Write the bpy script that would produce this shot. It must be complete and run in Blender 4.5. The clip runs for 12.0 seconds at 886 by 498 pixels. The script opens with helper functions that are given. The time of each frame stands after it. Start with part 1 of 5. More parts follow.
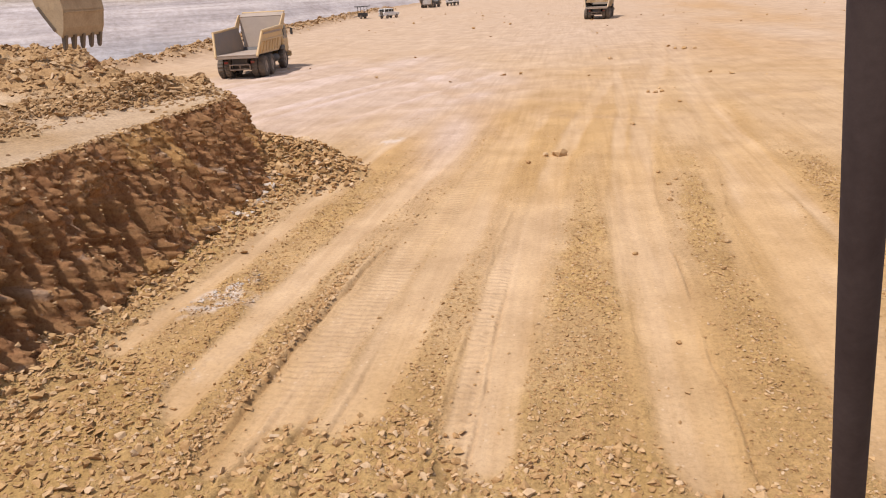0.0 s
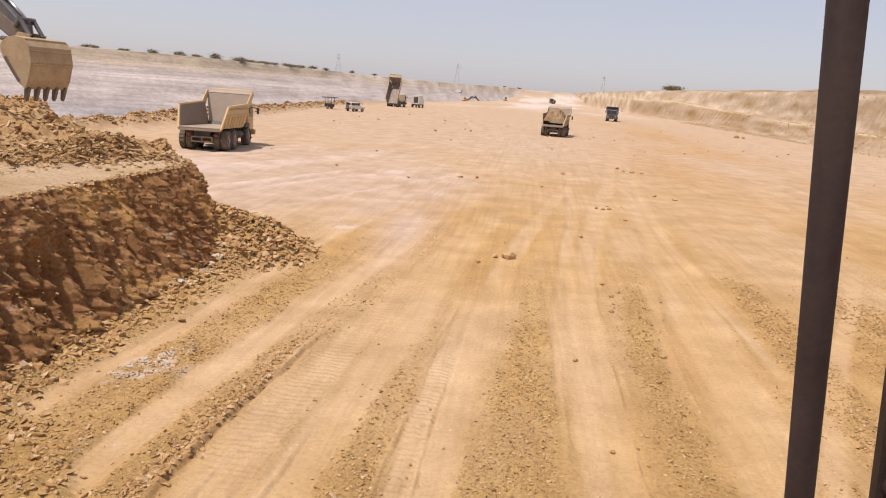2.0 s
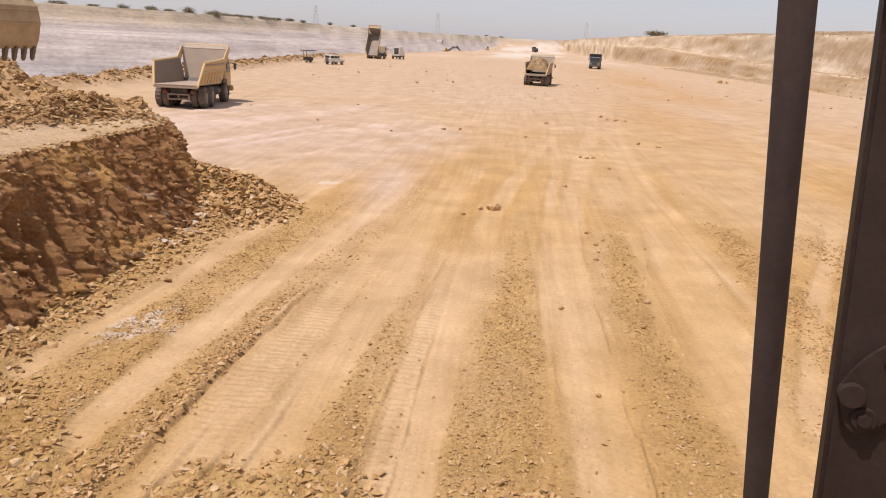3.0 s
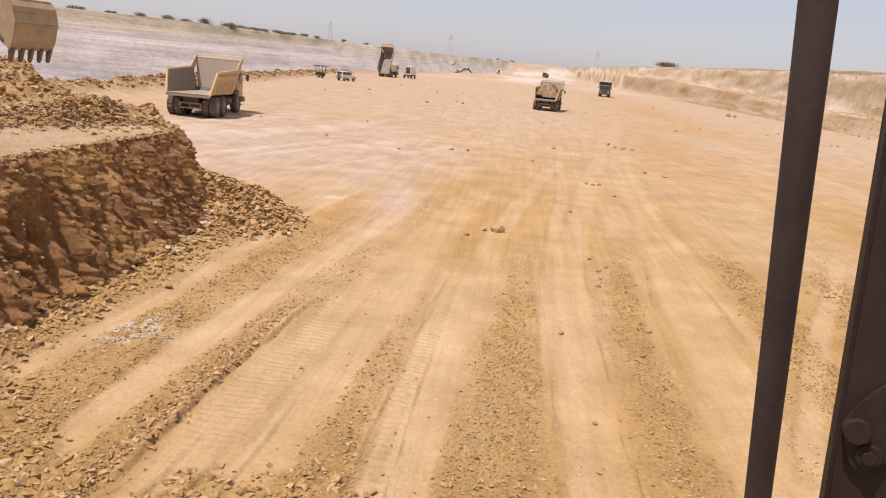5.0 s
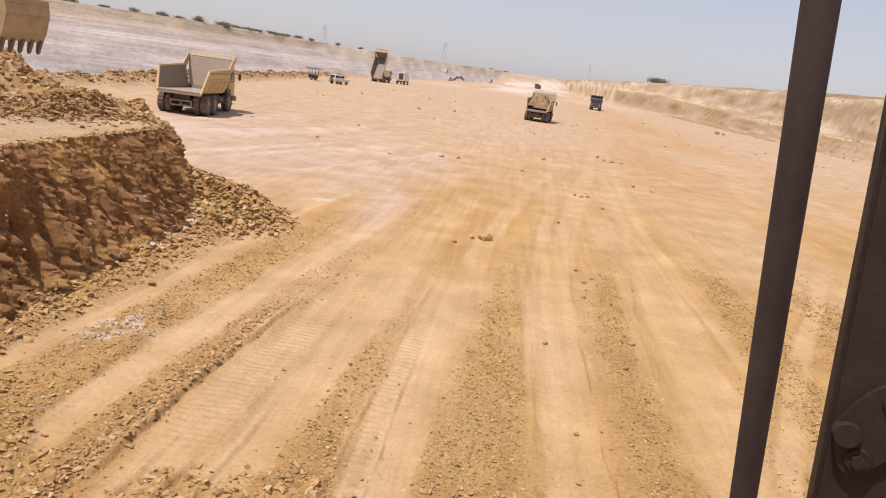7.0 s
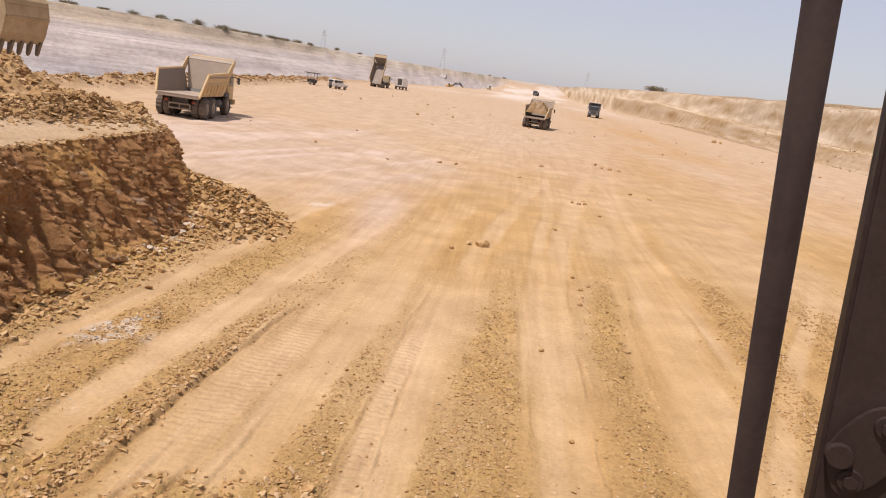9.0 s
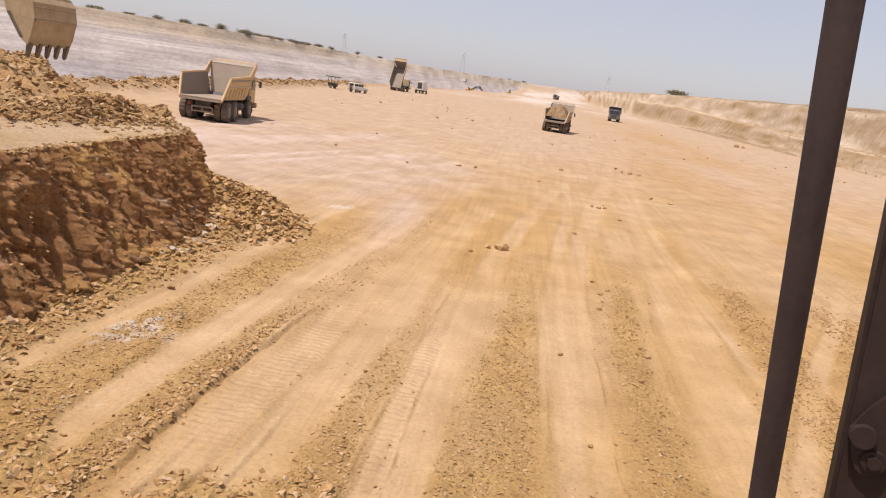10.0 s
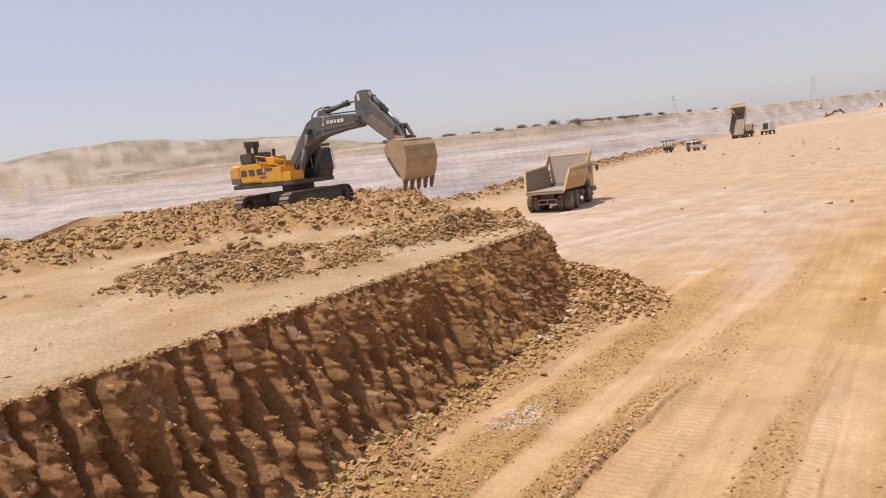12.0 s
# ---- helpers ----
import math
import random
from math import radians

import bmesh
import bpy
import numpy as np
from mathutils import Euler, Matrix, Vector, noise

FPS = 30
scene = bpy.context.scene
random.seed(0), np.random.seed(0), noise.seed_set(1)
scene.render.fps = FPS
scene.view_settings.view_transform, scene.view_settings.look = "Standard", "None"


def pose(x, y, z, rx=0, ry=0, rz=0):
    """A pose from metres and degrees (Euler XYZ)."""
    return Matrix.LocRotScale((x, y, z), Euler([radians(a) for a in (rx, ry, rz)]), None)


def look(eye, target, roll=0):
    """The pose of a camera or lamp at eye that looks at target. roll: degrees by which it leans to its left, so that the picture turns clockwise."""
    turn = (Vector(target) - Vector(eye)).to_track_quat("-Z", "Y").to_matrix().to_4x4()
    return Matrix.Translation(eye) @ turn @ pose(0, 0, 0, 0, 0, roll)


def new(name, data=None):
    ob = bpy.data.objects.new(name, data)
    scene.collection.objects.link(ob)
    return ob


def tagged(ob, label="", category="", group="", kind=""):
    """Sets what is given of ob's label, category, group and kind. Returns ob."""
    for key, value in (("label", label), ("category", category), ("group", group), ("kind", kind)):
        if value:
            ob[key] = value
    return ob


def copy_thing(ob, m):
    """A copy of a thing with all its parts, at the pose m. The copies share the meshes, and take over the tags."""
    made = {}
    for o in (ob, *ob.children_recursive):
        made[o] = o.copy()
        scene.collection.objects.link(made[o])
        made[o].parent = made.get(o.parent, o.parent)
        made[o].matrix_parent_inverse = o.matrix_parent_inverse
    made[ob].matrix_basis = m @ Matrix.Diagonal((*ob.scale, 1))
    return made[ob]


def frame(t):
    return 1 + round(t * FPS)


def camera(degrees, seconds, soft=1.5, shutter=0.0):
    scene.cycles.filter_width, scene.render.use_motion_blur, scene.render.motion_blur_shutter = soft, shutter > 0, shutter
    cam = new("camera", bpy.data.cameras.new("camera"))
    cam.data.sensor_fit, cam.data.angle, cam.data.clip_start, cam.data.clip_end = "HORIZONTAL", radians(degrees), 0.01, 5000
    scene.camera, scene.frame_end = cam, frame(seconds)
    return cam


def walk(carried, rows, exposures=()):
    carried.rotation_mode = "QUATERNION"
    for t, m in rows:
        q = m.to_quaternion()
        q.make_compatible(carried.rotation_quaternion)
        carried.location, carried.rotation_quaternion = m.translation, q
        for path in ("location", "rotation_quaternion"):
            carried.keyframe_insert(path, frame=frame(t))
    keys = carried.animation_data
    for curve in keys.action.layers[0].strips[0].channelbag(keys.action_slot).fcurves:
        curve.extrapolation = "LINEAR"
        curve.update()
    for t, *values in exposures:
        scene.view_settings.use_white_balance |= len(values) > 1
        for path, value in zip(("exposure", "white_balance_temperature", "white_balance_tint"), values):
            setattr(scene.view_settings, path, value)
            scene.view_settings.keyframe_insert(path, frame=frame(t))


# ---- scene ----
# camera and its walk
cam = camera(65.86, 12.0, soft=1.1, shutter=0.0)
ROWS = [
    (0.0, pose(0.048, 0.180, 5.400, 68.93, 2.94, 9.89)),
    (0.5, pose(0.001, 0.104, 5.402, 83.07, -3.42, 7.97)),
    (1.0, pose(-0.032, 0.015, 5.361, 81.52, -2.94, 7.87)),
    (1.5, pose(-0.013, 0.053, 5.332, 77.11, -3.43, 6.81)),
    (2.0, pose(-0.020, 0.042, 5.330, 76.96, -4.09, 7.17)),
    (2.5, pose(-0.009, 0.036, 5.297, 75.20, -4.28, 6.74)),
    (3.0, pose(-0.002, 0.026, 5.309, 73.17, -2.88, 5.62)),
    (5.0, pose(-0.003, 0.032, 5.301, 74.75, -5.38, 6.57)),
    (5.5, pose(-0.009, 0.035, 5.311, 74.13, -5.84, 6.78)),
    (6.0, pose(-0.004, 0.042, 5.306, 74.38, -5.87, 6.17)),
    (6.5, pose(-0.009, 0.033, 5.289, 75.01, -6.95, 7.18)),
    (7.0, pose(-0.006, 0.038, 5.281, 75.40, -7.55, 6.02)),
    (9.0, pose(-0.014, 0.026, 5.298, 75.88, -8.17, 5.91)),
    (9.5, pose(-0.012, 0.024, 5.282, 75.64, -8.12, 6.03)),
    (10.0, pose(-0.021, -0.001, 5.282, 75.95, -8.18, 7.54)),
    (10.5, pose(-0.019, -0.018, 5.297, 76.92, -6.24, 11.22)),
    (11.0, pose(-0.018, -0.040, 5.306, 79.06, -2.62, 20.46)),
    (11.5, pose(0.058, -0.105, 5.366, 80.25, 4.17, 29.85)),
    (12.0, pose(0.103, -0.157, 5.399, 81.90, 6.61, 34.30)),
]
walk(cam, ROWS, exposures=[(0.0, 0.06, 6150, 17), (0.5, 0.04, 6380, 17), (1.5, 0.04, 6450, 17), (12.0, 0.04, 6450, 17)])

# ---- world and sun ----
SUN_DIR = Vector((-0.31, -0.23, 0.92)).normalized()   # towards the sun
world = bpy.data.worlds.new("world")
scene.world = world
world.use_nodes = True
wn = world.node_tree
sky = wn.nodes.new("ShaderNodeTexSky")
sky.sky_type = 'NISHITA'
sky.sun_disc = False
sky.sun_elevation = math.asin(SUN_DIR.z)
sky.sun_rotation = math.atan2(SUN_DIR.x, SUN_DIR.y)
sky.air_density = 1.0
sky.dust_density = 1.2
sky.ozone_density = 1.0
wn.nodes["Background"].inputs["Strength"].default_value = 0.13
haze = wn.nodes.new("ShaderNodeMix")          # dust in the air all over the sky
haze.data_type = 'RGBA'
haze.inputs[0].default_value = 0.62
haze.inputs[7].default_value = (4.55, 4.45, 4.75, 1)
wn.links.new(sky.outputs[0], haze.inputs[6])
wn.links.new(haze.outputs[2], wn.nodes["Background"].inputs["Color"])
sun_data = bpy.data.lights.new("sun", 'SUN')
sun_data.energy = 4.4
sun_data.angle = radians(0.6)
sun_data.color = (1.0, 0.93, 0.82)
sun = new("sun", sun_data)
sun.matrix_world = look(SUN_DIR * 60, (0, 0, 0))

# ---- noise and mesh helpers ----
def lattice(ix, iy, seed):
    h = (ix.astype(np.int64) * 374761393 + iy.astype(np.int64) * 668265263 + seed * 144269504) & 0x7FFFFFFF
    h = ((h ^ (h >> 13)) * 1274126177) & 0x7FFFFFFF
    return ((h ^ (h >> 16)) & 0xFFFFFF) / float(0xFFFFFF)


def vnoise(x, y, seed=0):
    x, y = np.asarray(x, float), np.asarray(y, float)
    ix, iy = np.floor(x), np.floor(y)
    fx, fy = x - ix, y - iy
    fx, fy = fx * fx * (3 - 2 * fx), fy * fy * (3 - 2 * fy)
    a, b = lattice(ix, iy, seed), lattice(ix + 1, iy, seed)
    c, d = lattice(ix, iy + 1, seed), lattice(ix + 1, iy + 1, seed)
    return (a + (b - a) * fx) * (1 - fy) + (c + (d - c) * fx) * fy - 0.5


def fbm(x, y, seed=0, octaves=4):
    total, amp = 0, 1.0
    for k in range(octaves):
        total = total + amp * vnoise(x * 2 ** k + 17.3 * k, y * 2 ** k - 9.1 * k, seed + k)
        amp *= 0.5
    return total


def smooth(a, b, v):
    t = np.clip((v - a) / (b - a), 0, 1)
    return t * t * (3 - 2 * t)


def line_dist(x, y, pts):
    best = np.full(np.shape(x), 1e9)
    for (ax, ay), (bx, by) in zip(pts[:-1], pts[1:]):
        dx, dy = bx - ax, by - ay
        t = np.clip(((x - ax) * dx + (y - ay) * dy) / (dx * dx + dy * dy), 0, 1)
        best = np.minimum(best, np.hypot(x - ax - t * dx, y - ay - t * dy))
    return best


def inside(x, y, poly):
    res = np.zeros(np.shape(x), bool)
    for (ax, ay), (bx, by) in zip(poly, poly[1:] + poly[:1]):
        cross = (ay > y) != (by > y)
        with np.errstate(divide='ignore', invalid='ignore'):
            res ^= cross & (x < (bx - ax) * (y - ay) / (by - ay if by != ay else 1e-9) + ax)
    return res


def mesh_np(name, verts, faces, mats, smooth_shade=True):
    """A mesh from arrays of vertices and of faces that all have the same number of corners."""
    me = bpy.data.meshes.new(name)
    verts, faces = np.asarray(verts, np.float32), np.asarray(faces, np.int32)
    n, k = faces.shape
    me.vertices.add(len(verts))
    me.vertices.foreach_set("co", verts.ravel())
    me.loops.add(n * k)
    me.loops.foreach_set("vertex_index", faces.ravel())
    me.polygons.add(n)
    me.polygons.foreach_set("loop_start", np.arange(0, n * k, k, dtype=np.int32))
    me.polygons.foreach_set("use_smooth", np.full(n, smooth_shade))
    for m in mats:
        me.materials.append(m)
    me.update(calc_edges=True)
    return me


def grid_faces(rows, cols):
    i = np.arange(rows - 1)[:, None] * cols + np.arange(cols - 1)[None, :]
    return np.stack([i, i + cols, i + cols + 1, i + 1], -1).reshape(-1, 4)


def put_colour(me, name, rgb):
    at = me.color_attributes.new(name, 'FLOAT_COLOR', 'POINT')
    at.data.foreach_set("color", np.concatenate([rgb, np.ones((len(rgb), 1))], 1).astype(np.float32).ravel())


def put_value(me, name, val):
    at = me.attributes.new(name, 'FLOAT', 'POINT')
    at.data.foreach_set("value", np.asarray(val, np.float32).ravel())


# ---- materials ----
def nodes_of(name):
    m = bpy.data.materials.new(name)
    m.use_nodes = True
    t = m.node_tree
    return m, t, t.nodes["Principled BSDF"]


def tex(t, scale, detail=4.0, rough=0.6, coords=None):
    n = t.nodes.new("ShaderNodeTexNoise")
    n.inputs["Scale"].default_value, n.inputs["Detail"].default_value = scale, detail
    n.inputs["Roughness"].default_value = rough
    if coords:
        t.links.new(coords, n.inputs["Vector"])
    return n.outputs["Fac"]


def ramp(t, fac, stops):
    n = t.nodes.new("ShaderNodeValToRGB")
    els = n.color_ramp.elements
    while len(els) < len(stops):
        els.new(0.5)
    for e, (p, c) in zip(els, stops):
        e.position, e.color = p, (*c, 1) if len(c) == 3 else c
    t.links.new(fac, n.inputs["Fac"])
    return n.outputs["Color"]


def mix(t, kind, fac, a, b):
    n = t.nodes.new("ShaderNodeMix")
    n.data_type, n.blend_type = 'RGBA', kind
    for sock, v in ((n.inputs[0], fac), (n.inputs[6], a), (n.inputs[7], b)):
        if isinstance(v, bpy.types.NodeSocket):
            t.links.new(v, sock)
        else:
            sock.default_value = v if isinstance(v, float) else (*v, 1)
    return n.outputs[2]


def maths(t, op, a, b):
    n = t.nodes.new("ShaderNodeMath")
    n.operation = op
    for sock, v in zip(n.inputs, (a, b)):
        if isinstance(v, bpy.types.NodeSocket):
            t.links.new(v, sock)
        else:
            sock.default_value = v
    return n.outputs[0]


def bump(t, bsdf, height, strength, dist):
    n = t.nodes.new("ShaderNodeBump")
    n.inputs["Strength"].default_value, n.inputs["Distance"].default_value = strength, dist
    t.links.new(height, n.inputs["Height"])
    t.links.new(n.outputs[0], bsdf.inputs["Normal"])


def obj_coords(t):
    return t.nodes.new("ShaderNodeTexCoord").outputs["Object"]


def stretched(t, co, size, turn=0.0):
    """Coordinates squeezed along some axes, for grain that runs one way."""
    n = t.nodes.new("ShaderNodeMapping")
    n.inputs["Scale"].default_value = size
    n.inputs["Rotation"].default_value = (0, 0, radians(turn))
    t.links.new(co, n.inputs["Vector"])
    return n.outputs["Vector"]


def soil_material(name, fine=9.0, relief=0.06, strength=0.7, tracks=False):
    """Dry earth: its colour is laid down per region, with grain, pebbles and stains over it."""
    m, t, b = nodes_of(name)
    co = obj_coords(t)
    at = t.nodes.new("ShaderNodeAttribute")
    at.attribute_name = "soil"
    grain = tex(t, fine, 10.0, 0.78, co)
    blotch = tex(t, 0.55, 5.0, 0.65, co)
    g = ramp(t, grain, [(0.32, (0.55, 0.50, 0.44)), (0.50, (1, 1, 1)), (0.70, (1.3, 1.28, 1.22))])
    bl = ramp(t, blotch, [(0.33, (0.86, 0.83, 0.78)), (0.66, (1.1, 1.1, 1.09))])
    firm = t.nodes.new("ShaderNodeAttribute")
    firm.attribute_name = "firm"
    c = mix(t, 'MULTIPLY', maths(t, 'SUBTRACT', 1.0, maths(t, 'MULTIPLY', firm.outputs["Fac"], 0.60)), at.outputs["Color"], g)
    c = mix(t, 'MULTIPLY', 1.0, c, bl)
    if tracks:
        # long scuffs of tyres on the floor, thin beds on the walls of the pit
        bed = t.nodes.new("ShaderNodeAttribute")
        bed.attribute_name = "bed"
        one = tex(t, 1.0, 5.0, 0.7, stretched(t, co, (4.2, 0.09, 1.0), 6))
        two = tex(t, 1.0, 5.0, 0.7, stretched(t, co, (3.1, 0.10, 1.0), -8))
        pick2 = ramp(t, tex(t, 0.10, 3.0, 0.5, co), [(0.44, (0, 0, 0)), (0.56, (1, 1, 1))])
        scuff = ramp(t, mix(t, 'MIX', pick2, one, two), [(0.42, (0.945, 0.93, 0.91)), (0.50, (1, 1, 1)), (0.60, (1.045, 1.05, 1.055))])
        layer = ramp(t, tex(t, 1.0, 6.0, 0.72, stretched(t, co, (0.035, 0.035, 1.15))), [(0.36, (0.80, 0.79, 0.79)), (0.50, (1, 1, 1)), (0.63, (1.14, 1.14, 1.14))])
        c = mix(t, 'MULTIPLY', 1.0, c, mix(t, 'MIX', bed.outputs["Fac"], scuff, layer))
    vor = t.nodes.new("ShaderNodeTexVoronoi")
    vor.inputs["Scale"].default_value = 7.0
    t.links.new(co, vor.inputs["Vector"])
    peb = ramp(t, vor.outputs["Distance"], [(0.10, (1, 1, 1)), (0.22, (0, 0, 0))])
    pick = ramp(t, tex(t, 1.7, 3.0, 0.5, co), [(0.5, (0, 0, 0)), (0.62, (1, 1, 1))])
    pm = mix(t, 'MULTIPLY', 1.0, peb, pick)
    c = mix(t, 'MIX', maths(t, 'MULTIPLY', pm, 0.45), c, (0.60, 0.46, 0.32))
    t.links.new(c, b.inputs["Base Color"])
    b.inputs["Roughness"].default_value = 0.95
    b.inputs["Specular IOR Level"].default_value = 0.15
    h = maths(t, 'ADD', grain, maths(t, 'MULTIPLY', pm, 0.25))
    h = maths(t, 'MULTIPLY', h, maths(t, 'SUBTRACT', 1.0, maths(t, 'MULTIPLY', firm.outputs["Fac"], 0.70)))
    tread = t.nodes.new("ShaderNodeAttribute")
    tread.attribute_name = "tread"
    wave = t.nodes.new("ShaderNodeTexWave")
    wave.bands_direction = 'Y'
    wave.inputs["Scale"].default_value = 1.9
    wave.inputs["Distortion"].default_value = 5.0
    wave.inputs["Detail"].default_value = 2.0
    wave.inputs["Detail Scale"].default_value = 1.6
    t.links.new(co, wave.inputs["Vector"])
    h = maths(t, 'ADD', h, maths(t, 'MULTIPLY', maths(t, 'MULTIPLY', wave.outputs["Fac"], tread.outputs["Fac"]), 0.42))
    bump(t, b, h, strength, relief)
    return m


def worn(name, base, dirt, rough=0.55, metal=0.0, amount=0.5, scale=1.3, relief=0.25):
    """Painted or bare metal, dulled by dust at two scales."""
    m, t, b = nodes_of(name)
    co = obj_coords(t)
    big = ramp(t, tex(t, scale, 6.0, 0.65, co), [(0.38, (0, 0, 0)), (0.68, (1, 1, 1))])
    fine = ramp(t, tex(t, scale * 14, 4.0, 0.7, co), [(0.25, (0.82, 0.82, 0.82)), (0.75, (1.12, 1.12, 1.12))])
    c = mix(t, 'MIX', maths(t, 'MULTIPLY', big, amount), base, dirt)
    c = mix(t, 'MULTIPLY', 1.0, c, fine)
    t.links.new(c, b.inputs["Base Color"])
    t.links.new(maths(t, 'ADD', maths(t, 'MULTIPLY', big, 0.25), rough), b.inputs["Roughness"])
    b.inputs["Metallic"].default_value = metal
    bump(t, b, tex(t, scale * 9, 5.0, 0.7, co), relief, 0.01)
    return m


def stone_material(name, lo, hi):
    m, t, b = nodes_of(name)
    co = obj_coords(t)
    geo = t.nodes.new("ShaderNodeNewGeometry")
    c = ramp(t, geo.outputs["Random Per Island"], [(0.0, lo), (0.75, hi), (1.0, (0.54, 0.39, 0.245))])
    g = ramp(t, tex(t, 11.0, 6.0, 0.7, co), [(0.3, (0.7, 0.67, 0.62)), (0.7, (1.15, 1.15, 1.12))])
    t.links.new(mix(t, 'MULTIPLY', 1.0, c, g), b.inputs["Base Color"])
    b.inputs["Roughness"].default_value = 0.95
    b.inputs["Specular IOR Level"].default_value = 0.15
    bump(t, b, tex(t, 16.0, 6.0, 0.7, co), 0.45, 0.02)
    return m


DUST = (0.42, 0.31, 0.19)
SOIL = soil_material("dry_earth", 14.0, 0.05, 0.9, True)
BENCH = soil_material("cut_earth", 13.0, 0.05, 0.85)
CLOD = stone_material("earth_clods", (0.36, 0.213, 0.092), (0.485, 0.312, 0.15))
DARK_CLOD = stone_material("dark_earth_clods", (0.29, 0.175, 0.08), (0.43, 0.275, 0.135))
TAN_CLOD = stone_material("tan_bank_clods", (0.36, 0.265, 0.165), (0.46, 0.35, 0.235))
PALE_STONE = stone_material("pale_stones", (0.42, 0.36, 0.30), (0.56, 0.49, 0.42))
YELLOW = worn("dusty_yellow_paint", (0.58, 0.39, 0.17), (0.55, 0.41, 0.26), 0.5, 0, 0.6)
EXC_YELLOW = worn("excavator_yellow_paint", (0.74, 0.36, 0.02), (0.52, 0.34, 0.14), 0.42, 0, 0.35)
# grey and black raised for dust, and for haze over the far excavator
GREY_PAINT = worn("dark_grey_boom_paint", (0.085, 0.088, 0.097), (0.25, 0.21, 0.17), 0.55, 0, 0.5)
BLACK = worn("black_painted_steel", (0.05, 0.046, 0.043), (0.19, 0.155, 0.12), 0.55, 0, 0.5)
RUBBER = worn("dusty_tyre_rubber", (0.085, 0.068, 0.055), (0.25, 0.19, 0.13), 0.8, 0, 0.6)
CREAM = worn("dust_coated_cream_paint", (0.50, 0.375, 0.22), (0.46, 0.36, 0.25), 0.7, 0, 0.6)
STEEL = worn("worn_body_steel", (0.33, 0.26, 0.20), (0.44, 0.35, 0.265), 0.6, 0.1, 0.6)
BUCKET_STEEL = worn("earth_coated_steel", (0.46, 0.34, 0.20), (0.26, 0.18, 0.10), 0.7, 0.1, 0.6, 0.9)
TOOTH = worn("tooth_steel", (0.16, 0.13, 0.10), (0.30, 0.22, 0.14), 0.5, 0.6, 0.4)
CHROME = worn("cylinder_rod_steel", (0.5, 0.5, 0.5), (0.4, 0.33, 0.25), 0.25, 0.9, 0.3)
WHITE = worn("dusty_white_paint", (0.72, 0.70, 0.66), (0.50, 0.41, 0.31), 0.4, 0, 0.4)
DARK_TRUCK = worn("dark_grey_truck_paint", (0.10, 0.105, 0.12), (0.26, 0.21, 0.16), 0.5, 0, 0.5)
GLASS = worn("dark_cab_glass", (0.02, 0.025, 0.03), (0.15, 0.12, 0.09), 0.08, 0, 0.25)
LAMP_RED = worn("red_lamp_plastic", (0.35, 0.03, 0.02), (0.3, 0.2, 0.12), 0.4, 0, 0.4)
BAR_PAINT = worn("dark_brown_post_paint", (0.034, 0.022, 0.019), (0.058, 0.041, 0.036), 0.55, 0.0, 0.6, 9.0, 0.05)
BAR_PAINT.node_tree.nodes["Principled BSDF"].inputs["Specular IOR Level"].default_value = 0.12
DARK_STEEL = worn("scraped_dark_steel", (0.19, 0.155, 0.13), (0.33, 0.26, 0.20), 0.55, 0.2, 0.5)
PYLON = worn("galvanised_steel", (0.35, 0.35, 0.36), (0.3, 0.28, 0.25), 0.5, 0.5, 0.3)
# dusty leaves, lightened further to paint in the haze before the rim
LEAF = stone_material("dry_leaves", (0.17, 0.155, 0.105), (0.23, 0.21, 0.15))
BARK = worn("dry_bark", (0.14, 0.10, 0.07), (0.22, 0.17, 0.12), 0.9, 0, 0.5)

# ---- the lie of the land ----
PIT_EDGE = [(-420, -60), (-120, 25), (-72, 33), (-52, 44), (-39.5, 47), (-38.5, 58), (-39.6, 73), (-43, 106),
            (-48.5, 160), (-50, 226), (-46, 330), (-36, 480), (-24, 700), (-10, 1000)]
PIT_RIM = [(-900, 60), (-520, 150), (-330, 205), (-207, 256), (-150, 300), (-124, 400), (-92, 561), (-60, 800), (-30, 1100)]
RIGHT_WALL = [(54, -300), (54, 60), (55.8, 114), (57, 147), (68, 240), (63, 298), (56, 417), (60, 712), (66, 1200)]
BERM = [(-44, 45), (-38.0, 48.7), (-37.3, 58), (-38.5, 73), (-41.8, 106), (-47.2, 160), (-48.5, 226), (-44, 330)]
